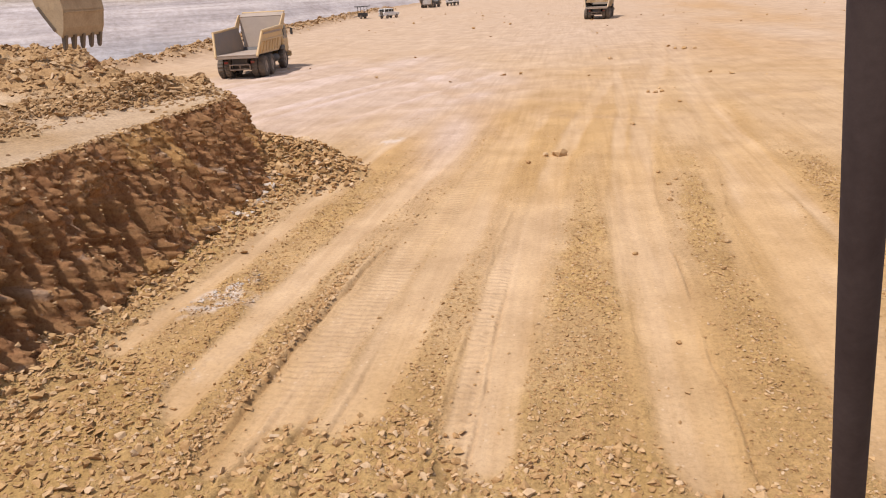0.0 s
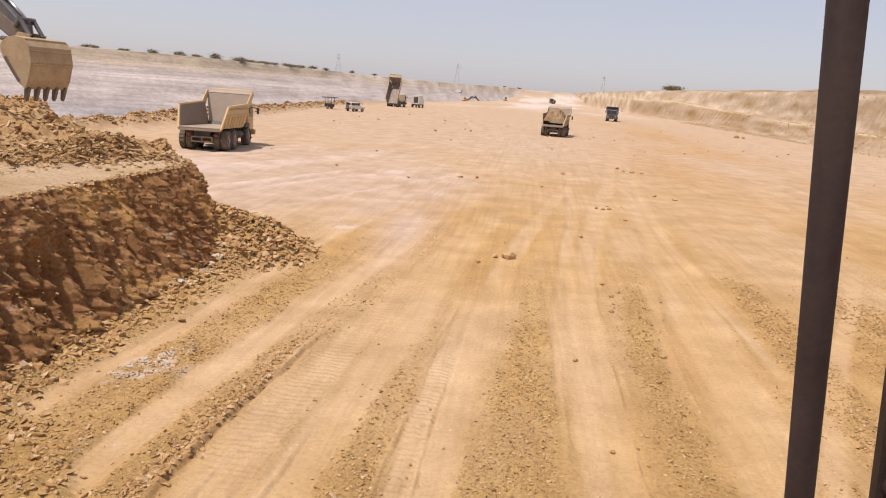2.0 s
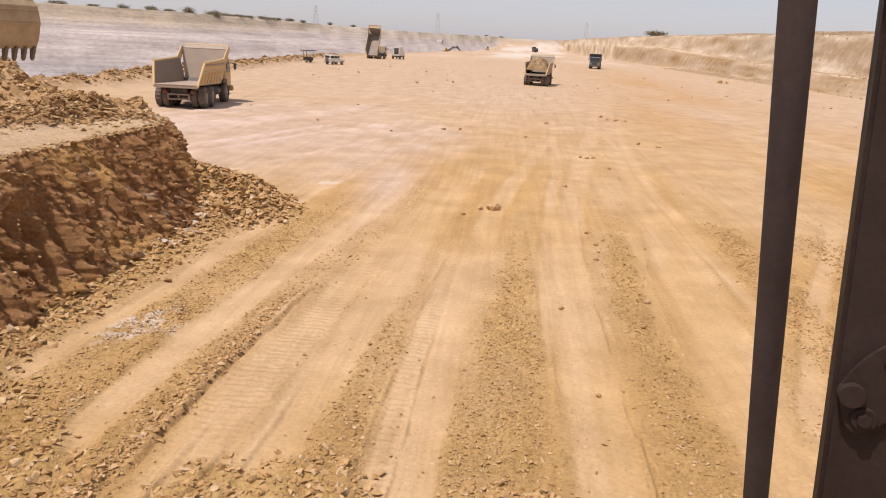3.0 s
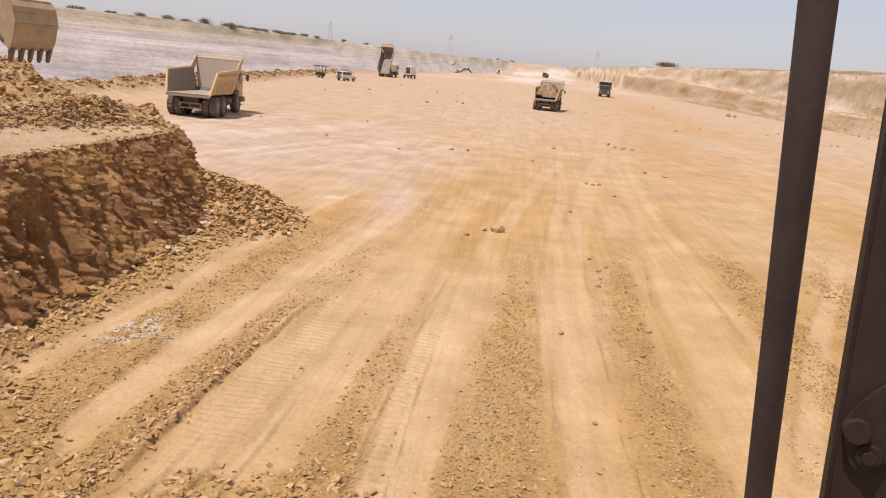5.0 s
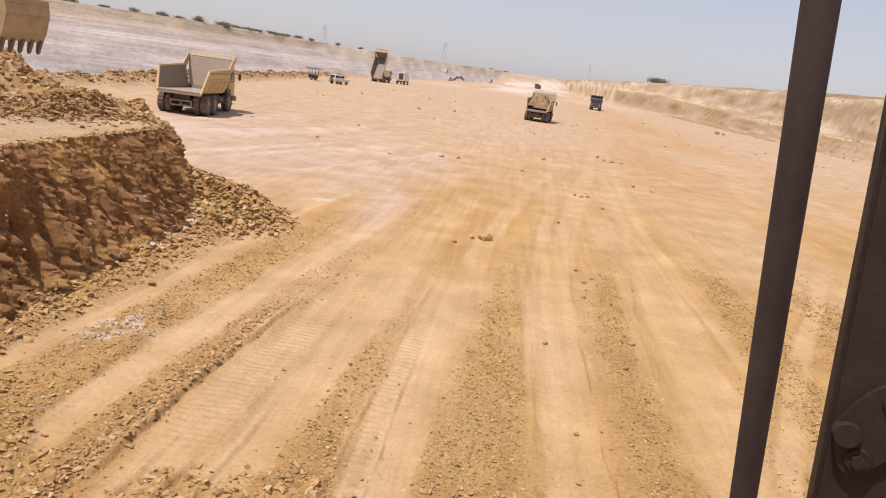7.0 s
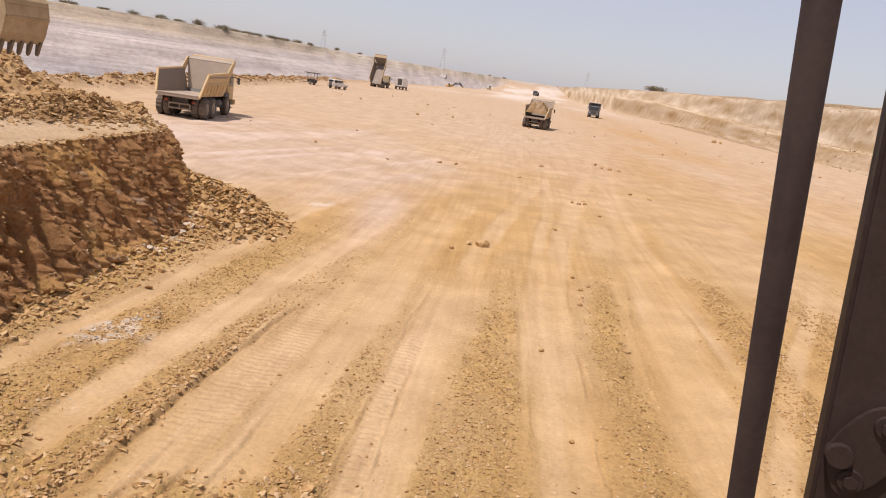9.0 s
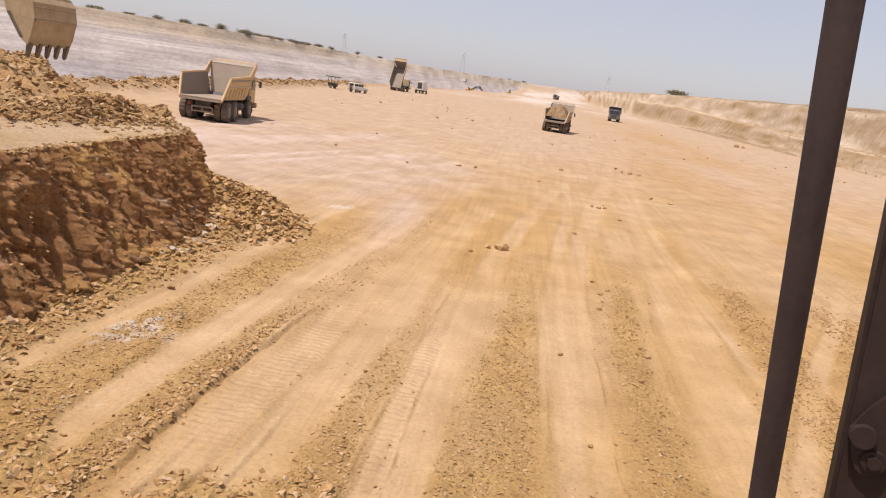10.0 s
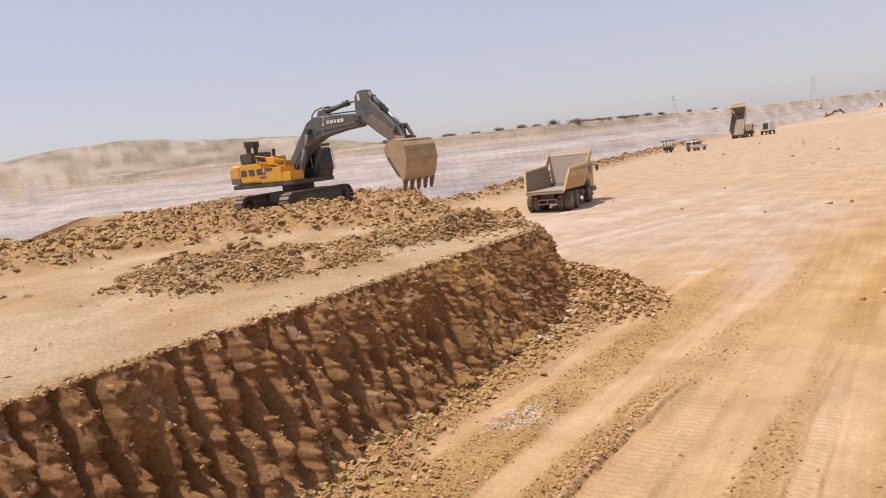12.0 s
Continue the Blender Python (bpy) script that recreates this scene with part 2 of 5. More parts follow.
WHEEL_PATHS = [  # each: y and x of its middle, half width, whether treads show
    ((7, 9.9, 12.6, 16.7, 20.6, 23.8, 32), (-7.35, -7.21, -6.97, -6.83, -6.61, -6.44, -5.9), 0.25, False),
    ((5, 8, 10.9, 14.9, 17.3, 19.8, 23.6, 32), (-5.45, -5.43, -5.38, -4.95, -4.54, -4.23, -3.91, -3.3), 0.36, False),
    ((5, 6.7, 9.8, 14.1, 16.5, 24, 34), (-3.82, -3.78, -3.68, -3.28, -2.95, -2.3, -1.2), 0.46, True),
    ((6, 8.3, 10.2, 13, 17.4, 23.4, 36), (-2.85, -2.85, -2.72, -2.5, -2.25, -1.9, -0.5), 0.50, False),
    ((5, 9, 12.6, 18), (-1.30, -1.30, -1.25, -1.0), 0.22, True),
    ((5, 10.5, 16.2, 22, 32, 50), (-0.85, -0.82, -0.68, -0.3, 1.0, 3.5), 0.38, False),
    ((5, 9.5, 13, 20, 28, 35, 49, 95), (1.62, 1.68, 1.75, 1.95, 2.9, 3.9, 5.9, 11), 0.50, False),
    ((5, 11.5, 14.8, 20, 28, 43, 95), (4.2, 4.3, 4.5, 5.0, 5.6, 6.6, 12), 0.72, False),
    ((9, 11.7, 15.5, 20, 28), (4.7, 5.7, 7.4, 9.6, 13), 0.28, False),
    ((19, 24, 29, 41, 60), (5.75, 5.95, 6.0, 6.7, 9), 0.24, False),
    ((16, 22, 30, 60), (1.2, 1.6, 2.3, 3.5), 0.28, False),
]
LOOSE_BANDS = [  # gravelly strips: y, x of the middle, half width along them, where they end
    ((6, 10, 14, 18, 23), (-6.3, -6.28, -6.0, -5.7, -5.3), (0.85, 0.78, 0.68, 0.55, 0.42), 23),
    ((6, 8.3, 11.7, 14.5, 18), (-4.80, -4.76, -4.58, -4.2, -3.8), (0.30, 0.30, 0.27, 0.2, 0.15), 16),
    ((6, 8.3, 9.3, 11, 12.7, 15), (-2.1, -2.05, -1.92, -1.87, -1.85, -1.8), (0.5, 0.48, 0.35, 0.40, 0.28, 0.2), 14),
    ((6, 8.7, 11, 14, 19, 22), (0.12, 0.18, 0.38, 0.42, 0.55, 0.68), (0.98, 0.90, 0.66, 0.56, 0.26, 0.15), 21),
    ((6, 9, 10.6, 12.9, 16.4, 22), (2.9, 2.95, 2.95, 2.9, 3.13, 3.65), (0.62, 0.58, 0.45, 0.41, 0.40, 0.33), 24),
    ((9, 10.8, 11.6), (4.85, 5.15, 5.5), (0.40, 0.38, 0.3), 13),
    ((12, 14.5, 16.5, 22), (6.3, 6.6, 6.9, 7.0), (0.50, 0.60, 0.8, 0.6), 24),
    ((8, 12, 16, 20), (6.6, 8.0, 9.0, 9.8), (0.5, 0.8, 1.0, 0.8), 23),
    ((5, 12, 18), (-8.0, -7.95, -7.9), (0.55, 0.55, 0.55), 20)]
FURROWS = [  # narrow lines pressed by the edges of tyres: y, x, depth
    ((5, 6.6, 9.1, 11.1, 12.4, 15), (-4.38, -4.38, -4.36, -4.2, -4.07, -3.75), 0.052),
    ((5, 6.8, 7.8, 8.6), (-3.90, -3.88, -3.86, -3.78), 0.045), ((6, 7.7, 9, 10.2, 11.8), (-3.42, -3.37, -3.2, -3.19, -3.12), 0.045),
    ((7, 8.6, 10), (-3.0, -2.96, -2.9), 0.03), ((6, 9, 14, 18), (-1.58, -1.56, -1.48, -1.2), 0.018), ((6, 9.2, 13), (-1.10, -1.10, -1.05), 0.03),
    ((6, 12, 20), (1.16, 1.14, 1.1), 0.010), ((8, 14, 22), (2.15, 2.25, 2.6), 0.012), ((9, 15, 26), (3.55, 3.7, 4.9), 0.012), ((16, 20, 27), (2.2, 2.45, 3.0), 0.03)]


def loose_earth(x, y):
    """How gravelly the floor is, 0 to 1."""
    out = np.zeros(np.shape(x))
    for k, (ys, xs, hws, end) in enumerate(LOOSE_BANDS):
        hw = np.interp(y, ys, hws)
        u = np.abs(x - np.interp(y, ys, xs) + 0.28 * hw * fbm(x * 1.6, y * 0.9, 140 + k, 3)) / hw
        out = np.maximum(out, (1 - smooth(0.45, 1.25, u + 0.35 * fbm(x * 3.5, y * 2.2, 145 + k, 3))) * (1 - smooth(end - 7, end + 2, y)) * (0.55 + 0.45 * smooth(-0.2, 0.25, fbm(x * 1.1, y * 0.6, 147 + k, 3))))
    return np.maximum(out, 0.22 * smooth(0.15, 0.45, fbm(x / 3.0, y / 8, 21, 3)))


def land(x, y):
    """Height, colour and tread of the land at x, y (arrays)."""
    x, y = np.asarray(x, float), np.asarray(y, float)
    r = np.hypot(x, y)
    near = 1 - smooth(60, 120, r)
    z = 0.10 * fbm(x / 14, y / 14, 3) + 0.05 * fbm(x / 2.6, y / 5.0, 5) * near
    rough = loose_earth(x, y)
    # wheel paths, pressed smooth and paler, with loose earth between them
    path, tread = np.zeros_like(z), np.zeros_like(z)
    for k, (ys, xs, hw, treads) in enumerate(WHEEL_PATHS):
        u = (x - np.interp(y, ys, xs) + 0.10 * vnoise(y / 3.0, y * 0 + k, 40 + k)) / hw
        fade = (1 - smooth(ys[-1] * 0.70, ys[-1], y)) * smooth(-2, 2, y - ys[0] + 4)
        inn = (1 - smooth(0.55, 1.25, np.abs(u) + 0.40 * fbm(x * 2.4, y * 0.35, 80 + k, 4))) * fade
        path = np.maximum(path, inn)
        z -= 0.026 * inn
        z += 0.020 * np.exp(-((np.abs(u) - 1.25) / 0.28) ** 2) * fade * (0.6 + vnoise(x * 3, y * 1.2, 60 + k))
        if treads:
            tread = np.maximum(tread, inn * smooth(-0.25, 0.05, vnoise(y / 5, y * 0, 70 + k)))
    damp_shade = np.zeros_like(z)
    for k, (ys, xs, deep) in enumerate(FURROWS):
        u = x - np.interp(y, ys, xs) + 0.07 * vnoise(y / 1.2, y * 0 + k, 150 + k) + 0.03 * vnoise(y * 3, y * 0 + k, 151 + k)
        on = (1 - smooth(ys[-1] - 2.5, ys[-1] + 0.5, y)) * smooth(-0.35, 0.0, vnoise(y / 1.6, y * 0 + 3 * k, 160 + k))
        wide = 0.035 + 0.5 * deep
        z += on * deep * (0.9 * np.exp(-((u + wide) / wide) ** 2) - np.exp(-((u - 0.3 * wide) / (0.6 * wide)) ** 2)) * (1 + 0.8 * vnoise(x * 6, y * 6, 170))
        # marks furrow bottoms for dark colour: damp soil plus their painted shade
        damp_shade = np.maximum(damp_shade, on * np.exp(-((u - 0.3 * wide) / (0.7 * wide)) ** 2) * smooth(0.015, 0.06, deep))
    loose = rough * (1 - 0.65 * path) * near
    z += loose * (0.025 + 0.085 * fbm(x * 3.1, y * 3.1, 9, 4))
    z += 0.014 * fbm(x * 5, y * 5, 12, 3) * (1 - 0.7 * path) * (1 - smooth(25, 50, r))
    # churned mud close to the machine
    churn_y = np.interp(x, (-9, -6.5, -5, -4.2, -3.6, -2.2, -1.4, -0.8, 1.2, 1.6, 9), (9.4, 8.6, 7.4, 6.6, 7.2, 8.1, 7.2, 6.6, 7.2, 6.6, 6.8))
    churn = 1 - smooth(-0.35, 0.35, y - churn_y + 0.9 * fbm(x / 0.9, y / 0.9, 33, 3))
    z += churn * (0.04 + 0.13 * fbm(x * 2.4, y * 2.4, 15, 4))
    # long faint furrows of older passes
    old = vnoise((x - 0.16 * y) / 0.9, y / 16, 51) + 0.6 * vnoise((x - 0.05 * y) / 1.7, y / 25, 52)
    z += 0.035 * old * near
    # spoil at the foot of the cut
    toe = np.exp(-((x + 8.25) / 0.55) ** 2) * (1 - smooth(17, 20, y))
    z += toe * (0.16 + 0.26 * fbm(x * 1.7, y * 1.7, 18, 4))
    # the cone of spoil at the end of the cut
    cu, cv = ((x + 8.9) * 0.78 + (y - 19.9) * 0.62) / 2.5, (-(x + 8.9) * 0.62 + (y - 19.9) * 0.78) / 2.4
    heap = np.clip(1.12 - np.hypot(cu, cv) - 0.22 * fbm(x * 0.9, y * 0.9, 19, 3), 0, 1)
    z += 1.25 * heap ** 1.2 + np.minimum(heap * 4, 1) * 0.22 * fbm(x * 2.3, y * 2.3, 20, 4)
    toe = np.maximum(toe, np.minimum(heap * 3, 1))
    # berm along the brink of the pit
    db = line_dist(x, y, BERM)
    hb = np.exp(-(db / 1.9) ** 2) * (0.95 + 0.75 * fbm(x / 1.6, y / 1.6, 24, 4)) * (1 - 0.5 * smooth(100, 250, y))
    z += np.maximum(hb, 0)
    # shallow swells of the far haul road
    z += 0.9 * smooth(170, 420, y) * fbm(x / 60, y / 90, 27, 3)
    z += 12.0 * smooth(560, 1150, y)

    ochre, tan, pale = np.array((0.425, 0.268, 0.115)), np.array((0.465, 0.325, 0.192)), np.array((0.53, 0.415, 0.355))
    white, brown = np.array((0.60, 0.53, 0.48)), np.array((0.44, 0.283, 0.105))
    w = smooth(-0.30, 0.30, fbm(x / 5, y / 14, 30) + 0.25 * old)[..., None]
    col = ochre + (tan - ochre) * w * 0.75
    col = col + (np.array((0.505, 0.362, 0.228)) - col) * (path * (0.26 + 0.30 * smooth(-0.25, 0.35, fbm(x * 1.6, y / 5, 77))))[..., None]
    col = col + (brown - col) * (loose * 0.68 + churn * 0.75)[..., None].clip(0, 0.75)
    # furrow bottoms browned, for damp earth and for shade put into the colour
    col = col + (np.array((0.25, 0.145, 0.06)) - col) * (damp_shade * 0.65)[..., None]
    # the pale apron where the trucks turn
    ax, ay = (x + 13.5 + 0.18 * (y - 42)) / 11.0, (y - 43.0) / 19.0
    ap = 1 - smooth(0.55, 1.15, np.hypot(ax, ay) + 0.35 * fbm(x / 4, y / 8, 34))
    arm = np.exp(-((x + 4.4 + 0.05 * (y - 26)) / 1.0) ** 2 - ((y - 26.5) / 5.5) ** 2)
    streak = smooth(-0.22, 0.28, vnoise((x - 0.35 * y) / 0.75, (y + 0.35 * x) / 15, 36) + 0.6 * vnoise((x - 0.30 * y) / 1.9, (y + 0.3 * x) / 24, 37))
    col = col + (pale - col) * np.maximum(ap * (0.45 + 0.55 * streak), arm * 0.7)[..., None]
    col = col + (np.array((0.44, 0.33, 0.255)) - col) * (ap * (1 - streak) * 0.72)[..., None]
    z -= ap * 0.09 * (1 - streak)
    band = smooth(0.0, 0.35, fbm(x / 26, y / 6, 38)) * smooth(28, 45, y) * (1 - ap)
    col = col + (tan * 1.04 - col) * (band * 0.6)[..., None]
    dash = smooth(0.12, 0.4, fbm((x + 0.15 * y) / 16, (y - 0.1 * x) / 2.6, 39)) * smooth(26, 40, y) * (1 - smooth(120, 220, y))
    col = col + (np.array((0.40, 0.26, 0.135)) - col) * (dash * 0.5)[..., None]
    # arcs of turning trucks
    for k, (cx, cy, rad, wid) in enumerate(((4, 52, 15.0, 0.5), (4.5, 51, 17.2, 0.4), (24, 60, 12.5, 0.5), (24, 61, 10.2, 0.4), (-6, 66, 16, 0.6), (-5, 67, 18.5, 0.5), (-30, 20, 30, 0.5), (-30, 20, 27.6, 0.5), (12, 88, 22, 0.7), (12, 89, 25, 0.6))):
        arc = np.exp(-((np.hypot(x - cx, (y - cy) * 0.8) - rad + 0.6 * vnoise(x / 5, y / 5, 130 + k)) / wid) ** 2) * smooth(-0.1, 0.2, fbm(x / 9, y / 9, 133 + k, 2)) * smooth(20, 28, y)
        z -= 0.04 * arc
        col = col + (np.array((0.40, 0.262, 0.15)) - col) * (arc * 0.38)[..., None]
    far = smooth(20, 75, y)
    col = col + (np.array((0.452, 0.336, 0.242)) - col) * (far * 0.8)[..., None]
    dk = np.exp(-((x - 15 - 0.05 * y) / 9.0) ** 2) * smooth(38, 60, y) * (1 - smooth(120, 300, y)) * (0.6 + fbm(x / 6, y / 22, 41))
    col = col + (np.array((0.42, 0.26, 0.12)) - col) * (dk * 0.95).clip(0, 0.8)[..., None]
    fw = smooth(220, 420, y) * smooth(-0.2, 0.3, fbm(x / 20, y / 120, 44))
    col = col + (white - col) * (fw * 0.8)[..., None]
    # white crumbs by the cut
    wc = smooth(0.16, 0.36, fbm(x * 0.9, y * 0.55, 46)) * np.exp(-((x + 6.4) / 0.7) ** 2) * (1 - smooth(24, 28, y))
    col = col + (white - col) * (wc * smooth(-0.25, 0.15, fbm(x * 5, y * 5, 48)) * 0.75)[..., None]
    tc = toe.clip(0, 1)[..., None]
    col = col + (brown - col) * tc * 0.75
    bc = np.clip(hb, 0, 1)[..., None]
    col = col + (np.array((0.35, 0.225, 0.12)) - col) * bc

    # the pit
    poly = PIT_EDGE + PIT_RIM[::-1]
    pin = inside(x, y, poly)
    de, dr = line_dist(x, y, PIT_EDGE), line_dist(x, y, PIT_RIM)
    floor_z = -26 * smooth(0, 26, de)
    jag = 5 * fbm(x / 22, y / 22, 61)
    lv = np.array([0, 5, 9, 18, 21, 34, 38, 55, 60, 85])
    lz = np.array([12.2, 7.8, 6.8, 3.0, 2.4, -4.0, -4.8, -13.0, -14.0, -26.0])
    wall = np.interp(dr + jag, lv, lz) + 0.5 * fbm(x / 11, y / 11, 63)
    pz = np.maximum(floor_z, wall)
    z = np.where(pin, np.where(floor_z > wall, z * (1 - smooth(0, 8, de)) + floor_z, pz), z)
    bed = pz + 2.2 * vnoise(x / 40, y / 40, 65)
    strata = 0.7 * vnoise(bed * 0.5, pz * 0 + 3, 66) + 0.6 * vnoise(bed * 1.3, x / 30, 69)
    # grey stone beds, made paler by distance haze put into the colour
    gcol = np.array((0.375, 0.33, 0.315)) + strata[..., None] * np.array((0.11, 0.10, 0.09)) + 0.05 * fbm(x / 9, y / 9, 67)[..., None]
    top = smooth(4.0, 9.5, pz + 2.5 * fbm(x / 30, y / 30, 68))[..., None]
    gcol = gcol + (np.array((0.35, 0.29, 0.225)) - gcol) * top
    # bluish grey of the haze, painted onto the lower walls
    low = smooth(-3, -16, pz)[..., None]
    gcol = gcol + (np.array((0.28, 0.28, 0.295)) - gcol) * low * 0.6
    col = np.where((pin & (de > 3))[..., None], gcol, col)
    # country beyond the far rim
    beyond = ~pin & ((x < -24) & (line_dist(x, y, PIT_RIM) < line_dist(x, y, PIT_EDGE)))
    az = np.degrees(np.arctan2(-x, y))
    hill = np.interp(az, (36, 41, 45, 49, 55, 63, 67, 75, 100), (0, 11, 22, 26, 30, 30, 24, 16, 0)) * smooth(380, 640, r) * (1 + 0.22 * fbm(az / 6, r / 300, 71))
    rim_z = np.interp(y, (0, 450, 616, 780, 1100), (12.2, 12.2, 12.4, 13.8, 17.5))
    bz = rim_z + 1.2 * fbm(x / 50, y / 50, 72) * smooth(0, 30, dr) + hill
    z = np.where(beyond, bz, z)
    bcol = np.array((0.32, 0.27, 0.215)) + 0.16 * fbm(x / 18, y / 18, 73)[..., None]
    scrub = smooth(0.05, 0.3, fbm(x / 9, y / 9, 74))[..., None]
    bcol = bcol + (np.array((0.17, 0.155, 0.10)) - bcol) * scrub * 0.7
    col = np.where(beyond[..., None], bcol, col)

    # the bank along the other side of the haul road
    base = np.interp(y, [p[1] for p in RIGHT_WALL], [p[0] for p in RIGHT_WALL])
    d = x - base + 1.4 * fbm(x / 40, y / 40, 81) + 0.25 * fbm(x / 7, y / 22, 82, 3)
    ramp_z = np.interp(y, (100, 160, 250, 330, 700), (2.9, 3.2, 5.0, 8.0, 10.0))
    lo = ramp_z * smooth(0, 3.4, d)
    hi = (np.interp(y, (100, 150, 216, 283, 376, 800), (11.4, 12.0, 13.6, 13.8, 14.2, 17.0)) + 0.5 * fbm(x / 30, y / 30, 83) - ramp_z) * (0.86 * smooth(5.4, 9.4, d + 1.1 * fbm(x / 9.0, y / 9, 84, 4)) + 0.14 * smooth(8.5, 20.0, d))
    z = np.where(d > 0, lo + hi + 0.3 * fbm(x / 3, y / 12, 85, 3) * smooth(0, 2, d) * (1 - smooth(3.0, 3.6, d) * (1 - smooth(5.4, 6.0, d))) * (1 - smooth(10, 16, d)), z)
    cliff = smooth(5.2, 6.2, d) * (1 - smooth(8.6, 10.5, d + 1.5 * fbm(x / 4, y / 14, 89, 3)))
    ccol = np.array((0.42, 0.325, 0.23)) + 0.22 * fbm(y / 14, z * 1.1, 86, 4)[..., None]
    rcol = np.array((0.365, 0.265, 0.17)) + 0.20 * fbm(y / 14, z * 1.1, 87, 4)[..., None]
    rcol = rcol + (ccol - rcol) * cliff[..., None]
    shelf = (smooth(3.0, 3.4, d) * (1 - smooth(5.0, 5.6, d)))[..., None]
    rcol = rcol + (np.array((0.55, 0.45, 0.33)) - rcol) * shelf * 0.8
    plain = smooth(8.2, 10.5, d + 1.5 * fbm(x / 4, y / 14, 89, 3))[..., None]
    rcol = rcol + (np.array((0.30, 0.225, 0.15)) + 0.1 * fbm(x / 12, y / 12, 88)[..., None] - rcol) * plain
    col = np.where((d > 0)[..., None], rcol, col)
    # everything far ahead closes with a low rise
    z = z + 0.006 * np.maximum(y - 1000, 0) * (~beyond)
    rise = smooth(860, 1180, y + 60 * fbm(x / 80, y / 80, 92, 3)) * (d <= 0) * (~beyond) * (~pin)
    z = z + 4.5 * rise * (1 + 0.3 * fbm(x / 60, y / 200, 93, 3))
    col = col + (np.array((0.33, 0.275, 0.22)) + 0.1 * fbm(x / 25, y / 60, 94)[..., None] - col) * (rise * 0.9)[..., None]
    tread = tread * (1 - smooth(18, 30, y)) * (1 - churn)
    bed = np.where(pin & (de > 6), 1.0, np.where(beyond, 0.3, 0.0)) + 0.35 * (d > 0)
    firm = np.clip(0.55 + 0.45 * path - 0.9 * loose - toe + 0.25 * fbm(x * 0.8, y * 0.3, 91, 3), 0, 1) * (1 - churn)
    return z, np.clip(col, 0.02, 0.8), tread, firm, bed


def ground_z(x, y):
    return float(land(np.array([x]), np.array([y]))[0][0])


def build_ground():
    az = np.concatenate([np.linspace(-180, -44, 60)[:-1], np.linspace(-44, 72, 800), np.linspace(72, 180, 50)[1:]])
    rr = [0.05, 1.0, 2.0, 3.0]
    while rr[-1] < 6.0:
        rr.append(rr[-1] * 1.05)
    while rr[-1] < 420:
        rr.append(rr[-1] * (1.0065 if rr[-1] < 60 else 1.0065 if rr[-1] < 215 else 1.0045))
    while rr[-1] < 4500:
        rr.append(rr[-1] * 1.06)
    rr = np.array(rr)
    A, R = np.meshgrid(np.radians(az), rr)
    X, Y = -np.sin(A) * R, np.cos(A) * R
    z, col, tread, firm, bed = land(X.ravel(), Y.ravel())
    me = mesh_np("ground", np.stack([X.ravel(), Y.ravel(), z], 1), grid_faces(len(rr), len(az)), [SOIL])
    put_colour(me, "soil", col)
    put_value(me, "tread", tread)
    put_value(me, "firm", firm)
    put_value(me, "bed", bed)
    tagged(new("ground", me), "dry ochre earth floor of an open pit with wheel tracks", "ground", kind="structure")


build_ground()


# ---- the bench that is being dug ----
FOOT = [(-8.2, -16), (-8.25, 0), (-8.3, 7), (-8.45, 10), (-8.6, 13), (-8.7, 15.5), (-8.75, 17.5), (-8.7, 19.2), (-9.3, 20.8),
        (-10.8, 22.0), (-13.1, 23.3), (-16.2, 25.6), (-19.8, 28.6), (-23.2, 31.2), (-24.6, 33.5), (-26, 38), (-31, 42.5), (-42, 43)]
BACK = [(-62, -30), (-62, -14), (-62, -4), (-62, 2), (-62, 8), (-62, 14), (-62, 16.5), (-62, 18.5), (-62, 20.5),
        (-62, 22.5), (-62, 25), (-62, 28), (-62, 31), (-60, 33), (-58, 35), (-56, 37), (-54, 39), (-52, 41)]
INSET = [1.15, 1.15, 1.15, 1.15, 1.15, 1.1, 1.05, 1.1, 1.3, 1.5, 1.6, 1.6, 1.5, 0.9, 0.9, 1.5, 2.0, 2.0]
CREST = [2.92, 2.92, 2.88, 2.80, 2.74, 2.70, 2.68, 2.66, 2.62, 2.6, 2.5, 2.35, 2.2, 2.1, 2.3, 2.6, 2.6, 2.6]
BAND = [(-17, 8.5), (-13.6, 8.3), (-12.6, 9.5), (-11.7, 12), (-11.6, 15.5), (-11.2, 18), (-10.8, 20.5), (-13.5, 18.7), (-14.5, 16.3), (-16, 15.2), (-19.8, 15.5), (-20.2, 13)]
MOUND = [(-23.5, 11.7), (-25.3, 14.6), (-23.4, 15.6), (-20, 16.2), (-18.3, 17.9), (-15.7, 18.3), (-12, 20.5), (-10, 23), (-24, 34), (-26, 42), (-55, 46), (-55, 4), (-30, 4)]


def inside_by(x, y, poly):
    """Distance to a polygon's edge, positive within it."""
    d = line_dist(x, y, poly + poly[:1])
    return np.where(inside(x, y, poly), d, -d)


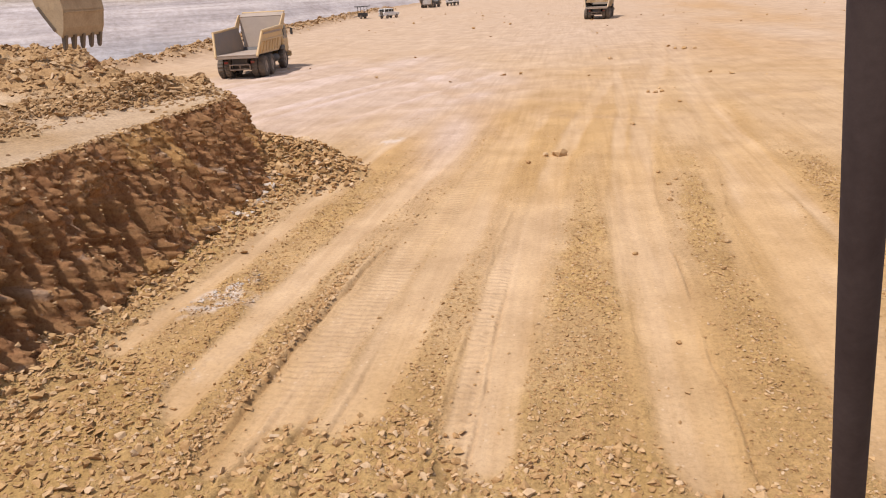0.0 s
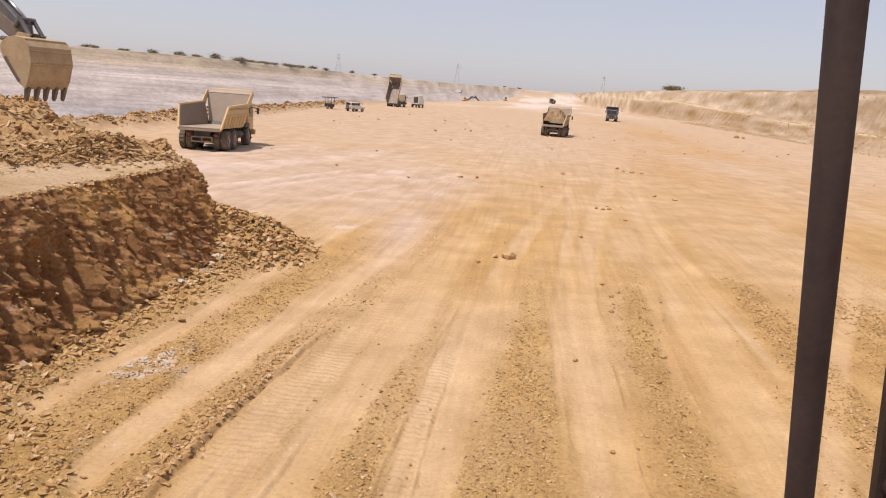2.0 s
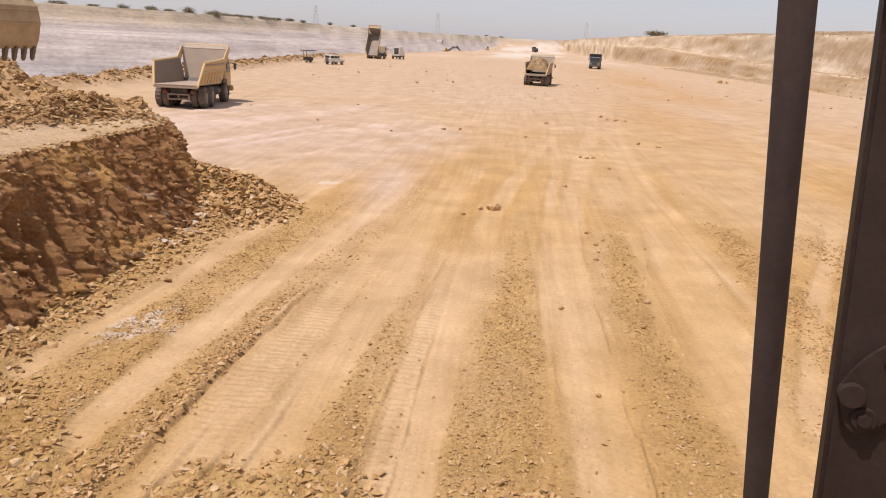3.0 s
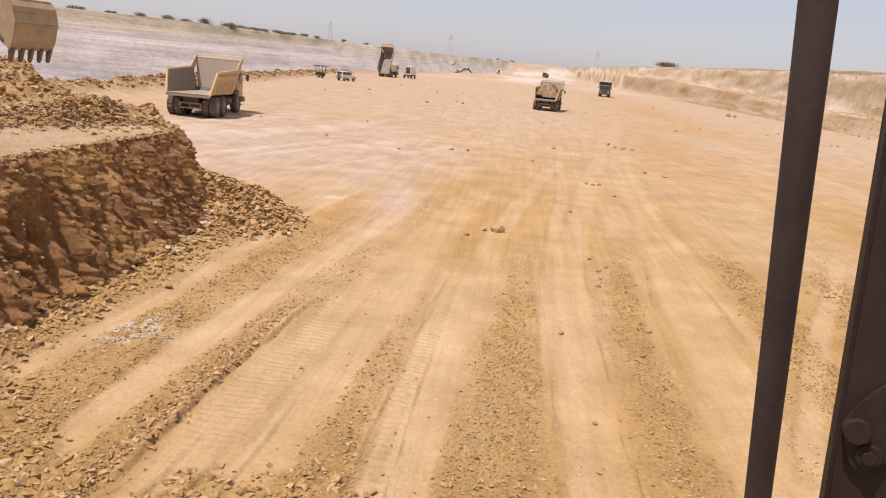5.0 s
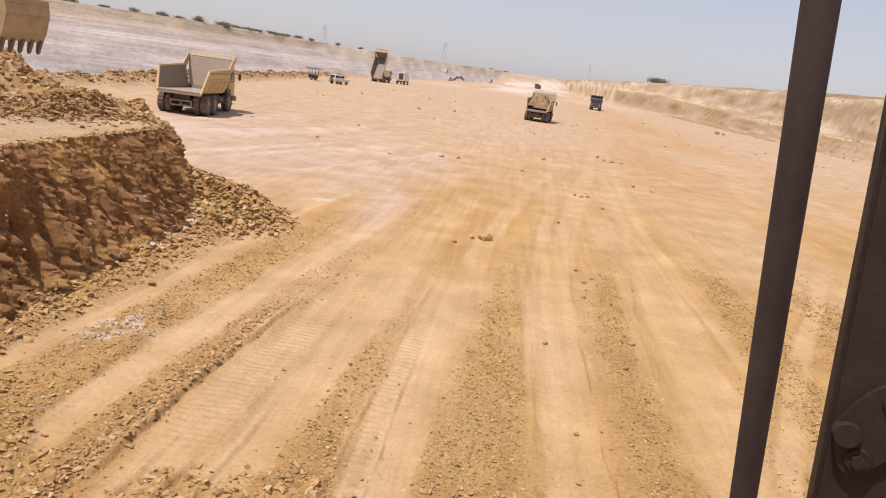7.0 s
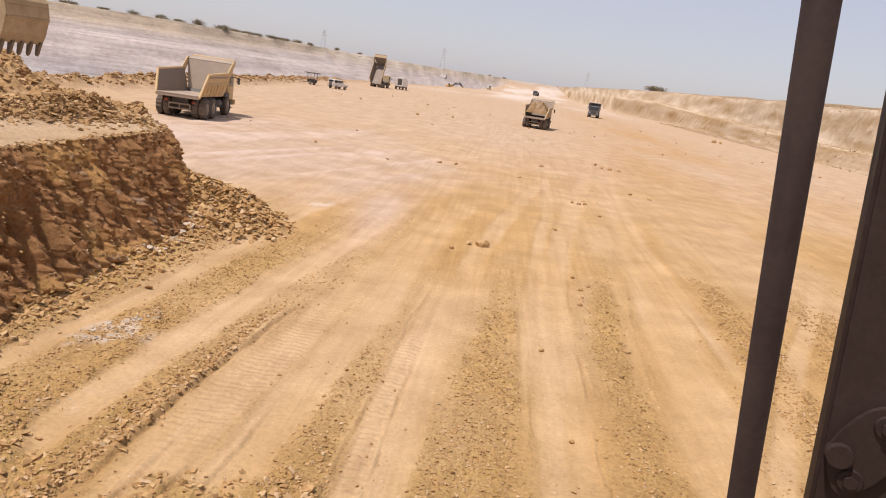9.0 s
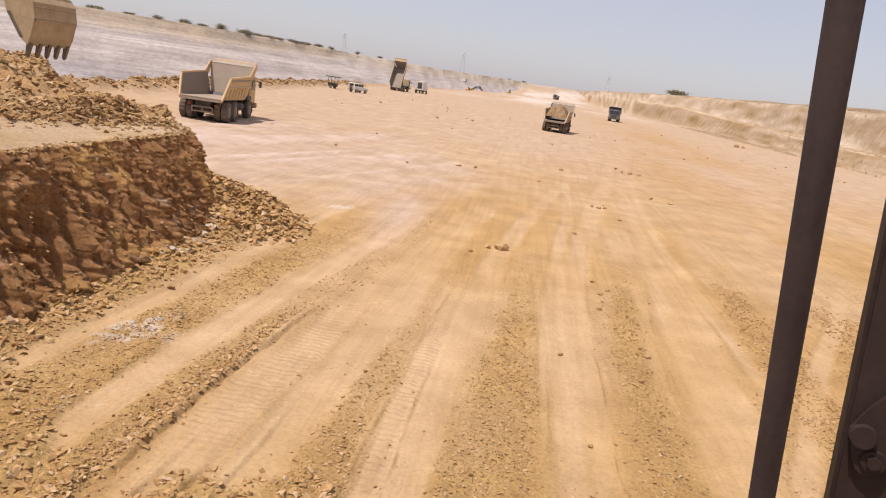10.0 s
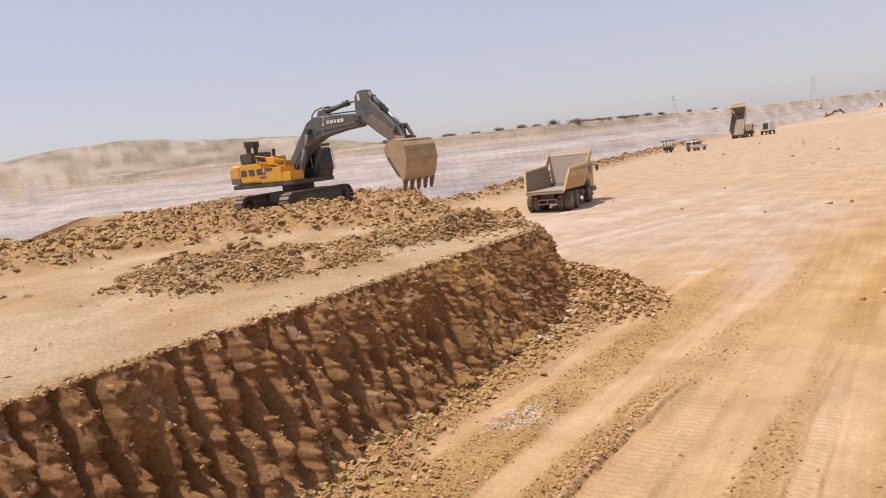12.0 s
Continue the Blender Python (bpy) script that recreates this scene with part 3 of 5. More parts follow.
def bench_top(x, y):
    """Height of the loose heaps that lie on the bench."""
    lumps = 0.50 * fbm(x / 0.7, y / 0.7, 103, 4)
    h = 0.06 * fbm(x / 3, y / 3, 101)
    wob = 0.9 * fbm(x / 1.6, y / 1.6, 106)
    band = smooth(-0.5, 0.7, inside_by(x, y, BAND) + wob)
    h = h + band * (0.10 + 0.75 * lumps).clip(0, 2)
    h = h + 0.45 * np.exp(-((x + 12.3 + 0.3 * (18 - y)) / 1.0) ** 2 - ((y - 18.2) / 1.3) ** 2) * (1 + 1.2 * fbm(x / 0.6, y / 0.6, 108, 3))
    sd = inside_by(x, y, MOUND)
    mound = smooth(-0.5, 0.7, sd + wob) * smooth(2.6, 4.2, np.hypot(x + 33.8, y - 32.1))
    h = h + mound * (0.18 + 0.22 * smooth(0, 6, sd) + 1.1 * lumps).clip(0, 2)
    return h - 0.25 * smooth(9, 4.5, np.hypot(x + 33.8, y - 32.1))


FACE, TOP = [], []          # the cut face and the top of the bench, kept for the clods on them


def build_bench():
    foot, back = np.array(FOOT), np.array(BACK)
    seg = np.concatenate([[0], np.cumsum(np.hypot(*np.diff(foot, axis=0).T))])
    knots = [0, 14, 18, 40, 46, 52, 62, seg[-1]]
    steps = [0.5, 0.10, 0.045, 0.06, 0.10, 0.16, 0.3]
    s = np.concatenate([np.arange(a, b, h) for a, b, h in zip(knots[:-1], knots[1:], steps)] + [[seg[-1]]])
    fx, fy = np.interp(s, seg, foot[:, 0]), np.interp(s, seg, foot[:, 1])
    # soften the corners of the plan
    k = np.ones(25) / 25
    fx[12:-12], fy[12:-12] = np.convolve(fx, k, 'valid'), np.convolve(fy, k, 'valid')
    bx, by = np.interp(s, seg, back[:, 0]), np.interp(s, seg, back[:, 1])
    inset, crest = np.interp(s, seg, INSET), np.interp(s, seg, CREST)
    dirs = np.stack([bx - fx, by - fy], 1)
    length = np.hypot(*dirs.T)
    dirs /= length[:, None]
    face_v = np.linspace(0, 1, 72)
    top_d = [0.03]
    while top_d[-1] < 30:
        top_d.append(top_d[-1] + max(0.05, 0.018 * top_d[-1]))
    top_d = np.array(top_d)
    steep = smooth(1.9, 1.1, inset)            # where the bucket has left its grooves
    X, Y, Z, C, RIBS = [], [], [], [], []
    cut, tan = np.array((0.335, 0.185, 0.084)), np.array((0.42, 0.292, 0.168))
    red, light = np.array((0.33, 0.165, 0.078)), np.array((0.52, 0.31, 0.12))
    for v in face_v:
        a = s - np.interp(s, (16, 24, 32, 36), (0.60, 0.52, 0.22, 0.08)) * v + 0.05 * vnoise(s / 1.6, s * 0 + v * 0.7, 110)
        # marks of the teeth: smooth steep channels, with rough broken ribs standing between them
        ph = a / 0.46 + 0.8 * vnoise(a / 1.1, a * 0, 111)
        cell = np.floor(ph)
        own, own2 = vnoise(cell, cell * 0, 112), vnoise(cell, cell * 0 + 7, 113)
        tri = np.abs((ph % 1.0) - 0.5) * 2                       # 1 between channels, 0 in the middle of one
        half = 0.54 + 0.45 * own + 0.10 * vnoise(cell, cell * 0 + v * 3, 122) + 0.12 * fbm(s * 4.0, v * 9 + s * 0, 125, 2)
        chan = 1 - smooth(half - 0.12, half + 0.12, tri)
        chan = chan * smooth(0.02, 0.08 + 0.30 * (own2 + 0.5), v) * (1 - smooth(0.1, 0.35, own) * smooth(0.35, 0.8, v))
        env = smooth(0.0, 0.10, v)
        broken = fbm(s * 3.6, v * 9.0 + s * 0, 114, 4)
        chips = np.abs(fbm(s * 9.0, v * 24 + s * 0, 116, 3))
        rib = (1 - chan) * (0.50 * (1 - v) + 0.24 * broken + 0.32 * chips)
        groove = chan * (0.20 + (0.36 + 0.32 * (own2 + 0.5)) * (1 - v) ** 0.7) + 0.02 * fbm(s * 9, v * 3 + s * 0, 120, 2)
        fade = 1 - 0.55 * smooth(0.93, 1.0, v)
        push = env * fade * (steep * (groove - rib) - (1 - steep) * (0.32 * fbm(s * 2.2, v * 6 + s * 0, 117) + 0.2 * chips))
        d = inset * v ** 0.92 + push + 0.10 * vnoise(s / 0.7, s * 0, 123) * v
        z = crest * v + (1 - steep) * 0.30 * fbm(s * 2.0, v * 5 + s * 0, 118) * np.sin(v * math.pi) - (1 - steep) * 0.2 * np.sin(v * math.pi)
        z = z + 0.05 * broken * (1 - chan) * np.sin(v * math.pi) - 0.10 * (v == 0)
        edge_d = d
        X.append(fx + dirs[:, 0] * d), Y.append(fy + dirs[:, 1] * d), Z.append(z)
        RIBS.append(np.clip((1 - chan) * steep + 0.92 * (1 - steep), 0, 1) * (0.05 < v))
        m = smooth(-0.25, 0.35, broken + 0.3 * own)[:, None]
        c = cut + (red - cut) * (1 - m) * 0.6
        c = c + (light - c) * (smooth(0.12, 0.42, fbm(s * 0.8, v * 2 + s * 0, 119)) * 0.7)[:, None]
        c = c + (np.array((0.45, 0.35, 0.27)) - c) * (smooth(0.40, 0.55, fbm(s * 4, v * 9 + s * 0, 121)) * 0.6 * (1 - chan))[:, None]
        C.append(c + (tan - c) * 0.25 * (1 - steep)[:, None])
    for dd in top_d:
        d = edge_d + dd * (1 + smooth(24, 30, dd) * 0.4)
        x, y = fx + dirs[:, 0] * d, fy + dirs[:, 1] * d
        edge = smooth(0, 0.5, dd)
        z = crest + (2.93 - crest) * smooth(0.0, 9.0, dd) + bench_top(x, y) * edge
        z = z - 0.05 * (1 - edge) * (1 + 2 * vnoise(s * 2, s * 0, 124))
        z = np.where(dd > 26, z - (dd - 26) * 0.8, z)
        X.append(x), Y.append(y), Z.append(z)
        heap = smooth(0.06, 0.26, bench_top(x, y))[:, None]
        c = tan + 0.10 * fbm(x / 2.2, y / 2.2, 126)[:, None]
        c = c + (np.array((0.47, 0.35, 0.235)) - c) * (smooth(-0.1, 0.2, fbm(x / 4, y / 4, 127)) * 0.6)[:, None]
        c = c + (np.array((0.38, 0.235, 0.108)) - c) * heap * 0.9
        C.append(c)
    n = len(RIBS)
    FACE.append((np.array(X[:n]), np.array(Y[:n]), np.array(Z[:n]), np.array(RIBS)))
    TOP.append((np.array(X[n:]), np.array(Y[n:]), np.array(Z[n:])))
    X, Y, Z, C = np.array(X), np.array(Y), np.array(Z), np.array(C)
    faces = grid_faces(X.shape[0], X.shape[1])
    me = mesh_np("bench", np.stack([X.ravel(), Y.ravel(), Z.ravel()], 1), faces, [BENCH])
    put_colour(me, "soil", C.reshape(-1, 3).clip(0.02, 0.8))
    put_value(me, "tread", np.zeros(X.size))
    put_value(me, "firm", np.zeros(X.size))
    tagged(new("earth_bench", me), "brown earth bench with a steep cut face grooved by bucket teeth", "earth bank", kind="structure")


build_bench()


# ---- builders for things ----
def root(name, m, label, category, group=""):
    ob = new(name)
    ob.empty_display_size = 0.3
    ob.matrix_world = m
    return tagged(ob, label, category, group)


def part(name, bm, material, parent, label="", smooth_shade=False):
    me = bpy.data.meshes.new(name)
    bmesh.ops.recalc_face_normals(bm, faces=bm.faces)
    bm.to_mesh(me)
    bm.free()
    me.materials.append(material)
    if smooth_shade:
        me.polygons.foreach_set("use_smooth", [True] * len(me.polygons))
    ob = new(name, me)
    ob.parent = parent
    if label:
        ob["label"] = label
    return ob


def box(c, s, m=None, bevel=0.03, bm=None):
    """A bevelled box with middle c and sides s."""
    own = bmesh.new()
    bmesh.ops.create_cube(own, size=1.0, matrix=Matrix.Translation(c) @ Matrix.Diagonal((*s, 1)))
    if bevel:
        bmesh.ops.bevel(own, geom=own.edges[:], offset=min(bevel, min(s) * 0.3), segments=2, affect='EDGES')
    if m is not None:
        bmesh.ops.transform(own, matrix=m, verts=own.verts)
    return joined(bm, own)


def joined(bm, own):
    if bm is None:
        return own
    tmp = bpy.data.meshes.new("tmp")
    own.to_mesh(tmp)
    own.free()
    bm.from_mesh(tmp)
    bpy.data.meshes.remove(tmp)
    return bm


def tube(p, q, r, seg=12, m=None, bm=None, r2=None):
    """A round bar from p to q."""
    p, q = Vector(p), Vector(q)
    own = bmesh.new()
    turn = (q - p).to_track_quat('Z', 'Y').to_matrix().to_4x4()
    bmesh.ops.create_cone(own, cap_ends=True, segments=seg, radius1=r, radius2=r if r2 is None else r2, depth=(q - p).length,
                          matrix=Matrix.Translation((p + q) / 2) @ turn)
    if m is not None:
        bmesh.ops.transform(own, matrix=m, verts=own.verts)
    return joined(bm, own)


def slab(outline, x0, x1, m=None, bevel=0.02, bm=None):
    """A plate: outline in (y, z), reaching from x0 to x1."""
    own = bmesh.new()
    a = [own.verts.new((x0, y, z)) for y, z in outline]
    b = [own.verts.new((x1, y, z)) for y, z in outline]
    own.faces.new(a)
    own.faces.new(b[::-1])
    n = len(outline)
    for i in range(n):
        own.faces.new((a[i], b[i], b[(i + 1) % n], a[(i + 1) % n]))
    bmesh.ops.recalc_face_normals(own, faces=own.faces)
    if bevel:
        bmesh.ops.bevel(own, geom=own.edges[:], offset=bevel, segments=1, affect='EDGES')
    if m is not None:
        bmesh.ops.transform(own, matrix=m, verts=own.verts)
    return joined(bm, own)


def quad_plate(corners, thick, bm=None):
    """A thick plate through four corners, thickened along its normal."""
    own = bmesh.new()
    c = [Vector(p) for p in corners]
    n = (c[1] - c[0]).cross(c[3] - c[0]).normalized() * thick / 2
    a, b = [own.verts.new(p + n) for p in c], [own.verts.new(p - n) for p in c]
    own.faces.new(a)
    own.faces.new(b[::-1])
    for i in range(4):
        own.faces.new((a[i], b[i], b[(i + 1) % 4], a[(i + 1) % 4]))
    bmesh.ops.recalc_face_normals(own, faces=own.faces)
    bmesh.ops.bevel(own, geom=own.edges[:], offset=thick * 0.25, segments=1, affect='EDGES')
    return joined(bm, own)


def wheel(parent, x, y, r, w, side):
    """A tyre with shoulder lugs, and its rim under it. side: +1 faces right."""
    own = bmesh.new()
    prof = [(r * 0.58, -w / 2), (r * 0.86, -w / 2), (r * 0.97, -w * 0.40), (r, -w * 0.2), (r, w * 0.2), (r * 0.97, w * 0.40), (r * 0.86, w / 2), (r * 0.58, w / 2)]
    seg = 36
    rings = []
    for i in range(seg):
        a = 2 * math.pi * i / seg
        lug = 0.025 if i % 2 else -0.02
        rings.append([own.verts.new((px, math.cos(a) * (pr + (lug if pr > r * 0.9 else 0)), math.sin(a) * (pr + (lug if pr > r * 0.9 else 0)))) for pr, px in prof])
    for i in range(seg):
        a, b = rings[i], rings[(i + 1) % seg]
        for k in range(len(prof) - 1):
            own.faces.new((a[k], a[k + 1], b[k + 1], b[k]))
    bmesh.ops.translate(own, vec=(x, y, r), verts=own.verts)
    wh = part("wheel", own, RUBBER, parent)
    d = tube((x - w * 0.42, y, r), (x + w * 0.42, y, r), r * 0.59, 20)
    f = x + side * w * 0.43
    tube((f - 0.02, y, r), (f + side * 0.06, y, r), r * 0.22, 12, bm=d)
    for k in range(8):
        a = k * math.pi / 4
        tube((f, y + math.cos(a) * r * 0.36, r + math.sin(a) * r * 0.36), (f + side * 0.03, y + math.cos(a) * r * 0.36, r + math.sin(a) * r * 0.36), 0.03, 6, bm=d)
    part("rim", d, STEEL, wh)
    return wh


def clod_shapes(count, seed, squash=0.7, points=11):
    """Angular broken lumps: arrays of vertices and of triangles."""
    out = []
    rnd = random.Random(seed)
    for k in range(count):
        own = bmesh.new()
        for i in range(points):
            v = Vector((rnd.gauss(0, 1), rnd.gauss(0, 1), rnd.gauss(0, 1))).normalized() * rnd.uniform(0.36, 0.6)
            own.verts.new((v.x * rnd.uniform(0.9, 1.3), v.y, v.z * squash))
        bmesh.ops.convex_hull(own, input=own.verts[:])
        bmesh.ops.delete(own, geom=[v for v in own.verts if not v.link_faces], context='VERTS')
        bmesh.ops.triangulate(own, faces=own.faces[:])
        own.verts.index_update()
        out.append((np.array([v.co[:] for v in own.verts]), np.array([[v.index for v in f.verts] for f in own.faces])))
        own.free()
    return out


def scatter(name, places, shapes, material, label, category, seed):
    """Many lumps as one heap of stuff. places: x, y, z, size."""
    rng = np.random.default_rng(seed)
    vs, fs, base = [], [], 0
    for x, y, z, s in places:
        v, f = shapes[rng.integers(len(shapes))]
        a, b = rng.uniform(0, 6.28), rng.uniform(-0.5, 0.5)
        ca, sa, cb, sb = math.cos(a), math.sin(a), math.cos(b), math.sin(b)
        rot = np.array([[ca, -sa * cb, sa * sb], [sa, ca * cb, -ca * sb], [0, sb, cb]])
        w = (v * np.array([rng.uniform(0.8, 1.3), rng.uniform(0.8, 1.2), rng.uniform(0.7, 1.15)]) * s) @ rot.T + np.array([x, y, z])
        vs.append(w)
        fs.append(f + base)
        base += len(v)
    me = mesh_np(name, np.concatenate(vs), np.concatenate(fs), [material], False)
    return tagged(new(name, me), label, category, kind="stuff")


# ---- mining trucks ----
def truck_frame(t, paint):
    """Chassis, wheels, bumper, lamps of a three-axle mining truck that heads along +y, rear wheels at y about -2.5."""
    part("chassis", box((0, -0.55, 1.15), (1.1, 7.3, 0.42)), BLACK, t)
    bm = box((0, -1.95, 0.72), (2.4, 0.22, 0.22))
    box((0, -3.45, 0.72), (2.4, 0.22, 0.22), bm=bm)
    part("rear_axle", bm, BLACK, t)
    part("front_axle", box((0, 1.95, 0.72), (2.4, 0.22, 0.22)), BLACK, t)
    for y in (-1.95, -3.45):
        for x, s in ((-1.48, -1), (-0.98, -1), (0.98, 1), (1.48, 1)):
            wheel(t, x, y, 0.72, 0.46, s)
    for x, s in ((-1.38, -1), (1.38, 1)):
        wheel(t, x, 1.95, 0.72, 0.50, s)
    bm = box((0, -4.28, 0.95), (1.5, 0.12, 0.10))
    box((0, -4.28, 0.62), (1.5, 0.12, 0.10), bm=bm)
    for x in (-0.72, 0, 0.72):
        box((x, -4.26, 0.78), (0.09, 0.10, 0.42), bm=bm)
    part("rear_guard", bm, STEEL, t, "pale barred rear underrun guard")
    for x in (-0.95, 0.95):
        part("tail_lamp", box((x, -4.25, 1.12), (0.28, 0.08, 0.14)), LAMP_RED, t, "small red tail lamp")
    part("fuel_tank", box((-1.25, 0.1, 0.95), (0.6, 1.3, 0.7), bevel=0.1), BLACK, t)
    part("air_tank", tube((1.2, -0.5, 0.95), (1.2, 0.75, 0.95), 0.3, 16), BLACK, t, smooth_shade=True)


def truck_cab(t, paint, x=0.0, w=2.9):
    first = set(bpy.data.objects)
    cab = part("cab", slab([(3.0, 1.15), (4.5, 1.15), (4.6, 2.1), (4.35, 3.35), (3.0, 3.4)], x - w / 2, x + w / 2, bevel=0.08), paint, t)
    part("windscreen", quad_plate([(x - w / 2 + 0.12, 4.61, 2.15), (x + w / 2 - 0.12, 4.61, 2.15), (x + w / 2 - 0.14, 4.40, 3.15), (x - w / 2 + 0.14, 4.40, 3.15)], 0.03), GLASS, cab, "dark windscreen")
    part("grille", box((x, 4.60, 1.62), (w * 0.45, 0.06, 0.7), bevel=0.02), BLACK, cab, "black radiator grille")
    for s in (-1, 1):
        part("side_window", slab([(3.25, 2.2), (4.35, 2.2), (4.2, 3.12), (3.25, 3.15)], x + s * (w / 2 - 0.01), x + s * (w / 2 + 0.012), bevel=0.005), GLASS, cab, "dark side window")
        door = part("cab_door", slab([(3.18, 1.3), (4.42, 1.3), (4.42, 2.12), (3.18, 2.12)], x + s * (w / 2 - 0.01), x + s * (w / 2 + 0.02), bevel=0.01), paint, cab)
        part("door_handle", box((x + s * (w / 2 + 0.035), 3.35, 1.95), (0.03, 0.2, 0.04), bevel=0.008), BLACK, door)
        for k in range(3):
            part("step", box((x + s * (w / 2 - 0.05), 3.8, 0.55 + 0.26 * k), (0.3, 0.5, 0.05), bevel=0.01), BLACK, t)
        bm = tube((x + s * (w / 2), 4.3, 2.9), (x + s * (w / 2 + 0.35), 4.5, 2.9), 0.025, 8)
        box((x + s * (w / 2 + 0.38), 4.5, 2.65), (0.2, 0.08, 0.5), bm=bm)
        part("mirror", bm, BLACK, cab, "black wing mirror")
        part("headlamp", box((x + s * (w / 2 - 0.3), 4.54, 1.45), (0.34, 0.12, 0.2)), WHITE, cab)
    part("bumper", box((0, 4.6, 0.95), (3.2, 0.3, 0.42), bevel=0.06), paint, t)
    part("mudguard", slab([(1.75, 1.45), (2.0, 1.75), (2.9, 1.75), (2.98, 1.45)], -1.6, 1.6, bevel=0.03), BLACK, t)
    for ob in set(bpy.data.objects) - first:      # the cab stands close behind the headboard
        ob.data.transform(Matrix.Translation((0, -0.72, 0)))


def truck_body(t, paint, liner, raised=0.0):
    """A flared open tipping body with ribs and a canopy over the cab; raised in degrees about its rear hinge."""
    m = Matrix.Translation((0, -3.9, 1.5)) @ pose(0, 0, 0, raised, 0, 0) @ Matrix.Translation((0, 3.9, -1.5))
    yr, yf, hw = -4.45, 1.45, 1.40            # rear and front of the tub, half width of its floor
    floor_r, floor_f, top = 1.62, 1.48, 3.15
    out = 1.74                                # half width at the rim
    def tr(bm):
        bmesh.ops.transform(bm, matrix=m, verts=bm.verts)
        return bm
    tub = part("tipping_body", tr(quad_plate([(-hw, yr - 0.25, floor_r), (hw, yr - 0.25, floor_r), (hw, yf, floor_f), (-hw, yf, floor_f)], 0.1)), liner, t, "worn steel floor of an open tipping body")
    back, lean = yr - 0.25, 0.95             # the tail of the floor; how far the side plates lean in from it
    for s in (-1, 1):
        side = part("side_plate", tr(quad_plate([(s * hw, back + 0.1, floor_r), (s * hw, yf, floor_f), (s * out, yf, top + 0.1), (s * out, back + lean, top - 0.05)], 0.07)), paint if s > 0 else DARK_STEEL, tub)
        at = lambda y, h: (s * (hw + (out - hw) * h + 0.05), y, floor_r + (top - floor_r) * h)
        for k in range(7):
            y = yr + 0.55 + k * 0.72
            part("side_rib", tr(quad_plate([at(y, 0.02), at(y + 0.15, 0.02), at(y + 0.15 + 0.05, 0.52), at(y + 0.05, 0.52)], 0.13)), paint, side)
        part("waist_rail", tr(quad_plate([at(back + 0.6, 0.52), at(yf, 0.52), at(yf, 0.60), at(back + 0.66, 0.60)], 0.15)), paint, side)
        part("upper_rail", tr(quad_plate([at(back + 1.2, 0.82), at(yf - 0.5, 0.82), at(yf - 0.5, 0.90), at(back + 1.24, 0.90)], 0.11)), liner, side)
        part("rim_rail", tr(tube((s * (out + 0.02), back + lean - 0.05, top - 0.03), (s * (out + 0.02), yf, top + 0.1), 0.09, 8)), paint, tub)
        part("tail_post", tr(quad_plate([(s * hw, back, floor_r - 0.12), (s * (hw + 0.16), back, floor_r - 0.12), (s * (out + 0.10), back + lean, top - 0.02), (s * (out - 0.06), back + lean, top - 0.02)], 0.16)), paint, tub)
        part("canopy_cheek", tr(quad_plate([(s * out, yf - 0.75, top + 0.02), (s * out, yf + 0.1, top - 0.2), (s * (out + 0.02), yf + 1.35, top + 0.95), (s * (out + 0.02), yf + 0.65, top + 0.95)], 0.08)), paint, tub)
    part("front_plate", tr(quad_plate([(-hw, yf, floor_f), (hw, yf, floor_f), (out, yf + 0.75, top + 0.75), (-out, yf + 0.75, top + 0.75)], 0.08)), liner, tub, "worn pale steel headboard")
    part("canopy", tr(quad_plate([(-out, yf + 0.72, top + 0.78), (out, yf + 0.72, top + 0.78), (out - 0.1, yf + 1.5, top + 1.02), (-out + 0.1, yf + 1.5, top + 1.02)], 0.09)), paint if raised else liner, tub)
    part("canopy_rail", tr(tube((-out + 0.05, yf + 1.5, top + 1.06), (out - 0.05, yf + 1.5, top + 1.06), 0.07, 8)), paint, tub)
    part("tail_beam", tr(box((0, yr - 0.16, floor_r - 0.13), (2 * hw + 0.2, 0.18, 0.2))), liner, tub)
    if raised:
        part("hoist_cylinder", tube((0, 1.4, 1.2), m @ Vector((0, 1.6, 1.45)), 0.12, 12), BLACK, t)
    return tub


def mining_truck(m, label, loaded=False, paint=None, liner=None, raised=0.0, group="mining trucks"):
    t = root("dump_truck", m, label, "truck", group)
    paint, liner = paint or YELLOW, liner or STEEL
    truck_frame(t, paint)
    truck_cab(t, paint)
    truck_body(t, paint, liner, raised)
    return t


def load_on(m, seed):
    """A heap of earth lying in a truck's body."""
    n = 40
    u, v = np.meshgrid(np.linspace(-1, 1, n), np.linspace(-1, 1, n))
    x, y = u * 1.54, v * 2.75 - 1.4
    hump = np.maximum(0, 1 - np.abs(u) ** 2.2) * np.maximum(0, 1 - np.abs(v) ** 2.6)
    z = 2.2 + 1.35 * hump ** 0.6 + 0.75 * fbm(x * 1.5, y * 1.5, seed) * np.minimum(1, hump * 3)
    me = mesh_np("earth_load", np.stack([x.ravel(), y.ravel(), z.ravel()], 1), grid_faces(n, n), [BENCH], False)
    put_colour(me, "soil", np.array((0.30, 0.205, 0.12)) + 0.16 * fbm(x.ravel() * 2, y.ravel() * 2, seed + 5)[:, None])
    put_value(me, "tread", np.zeros(n * n))
    put_value(me, "firm", np.zeros(n * n))
    ob = tagged(new("earth_load", me), "heaped brown earth and clods lying in a truck body", "earth heap")
    ob.matrix_world = m
    return ob


def on_ground(x, y, yaw, dz=0.0):
    return pose(x, y, ground_z(x, y) + dz, 0, 0, yaw)


mining_truck(on_ground(-23.4, 50.9, 7), "dusty pale yellow mining truck with an empty tipping body")
M_LOADED = on_ground(4.2, 105.5, -9)
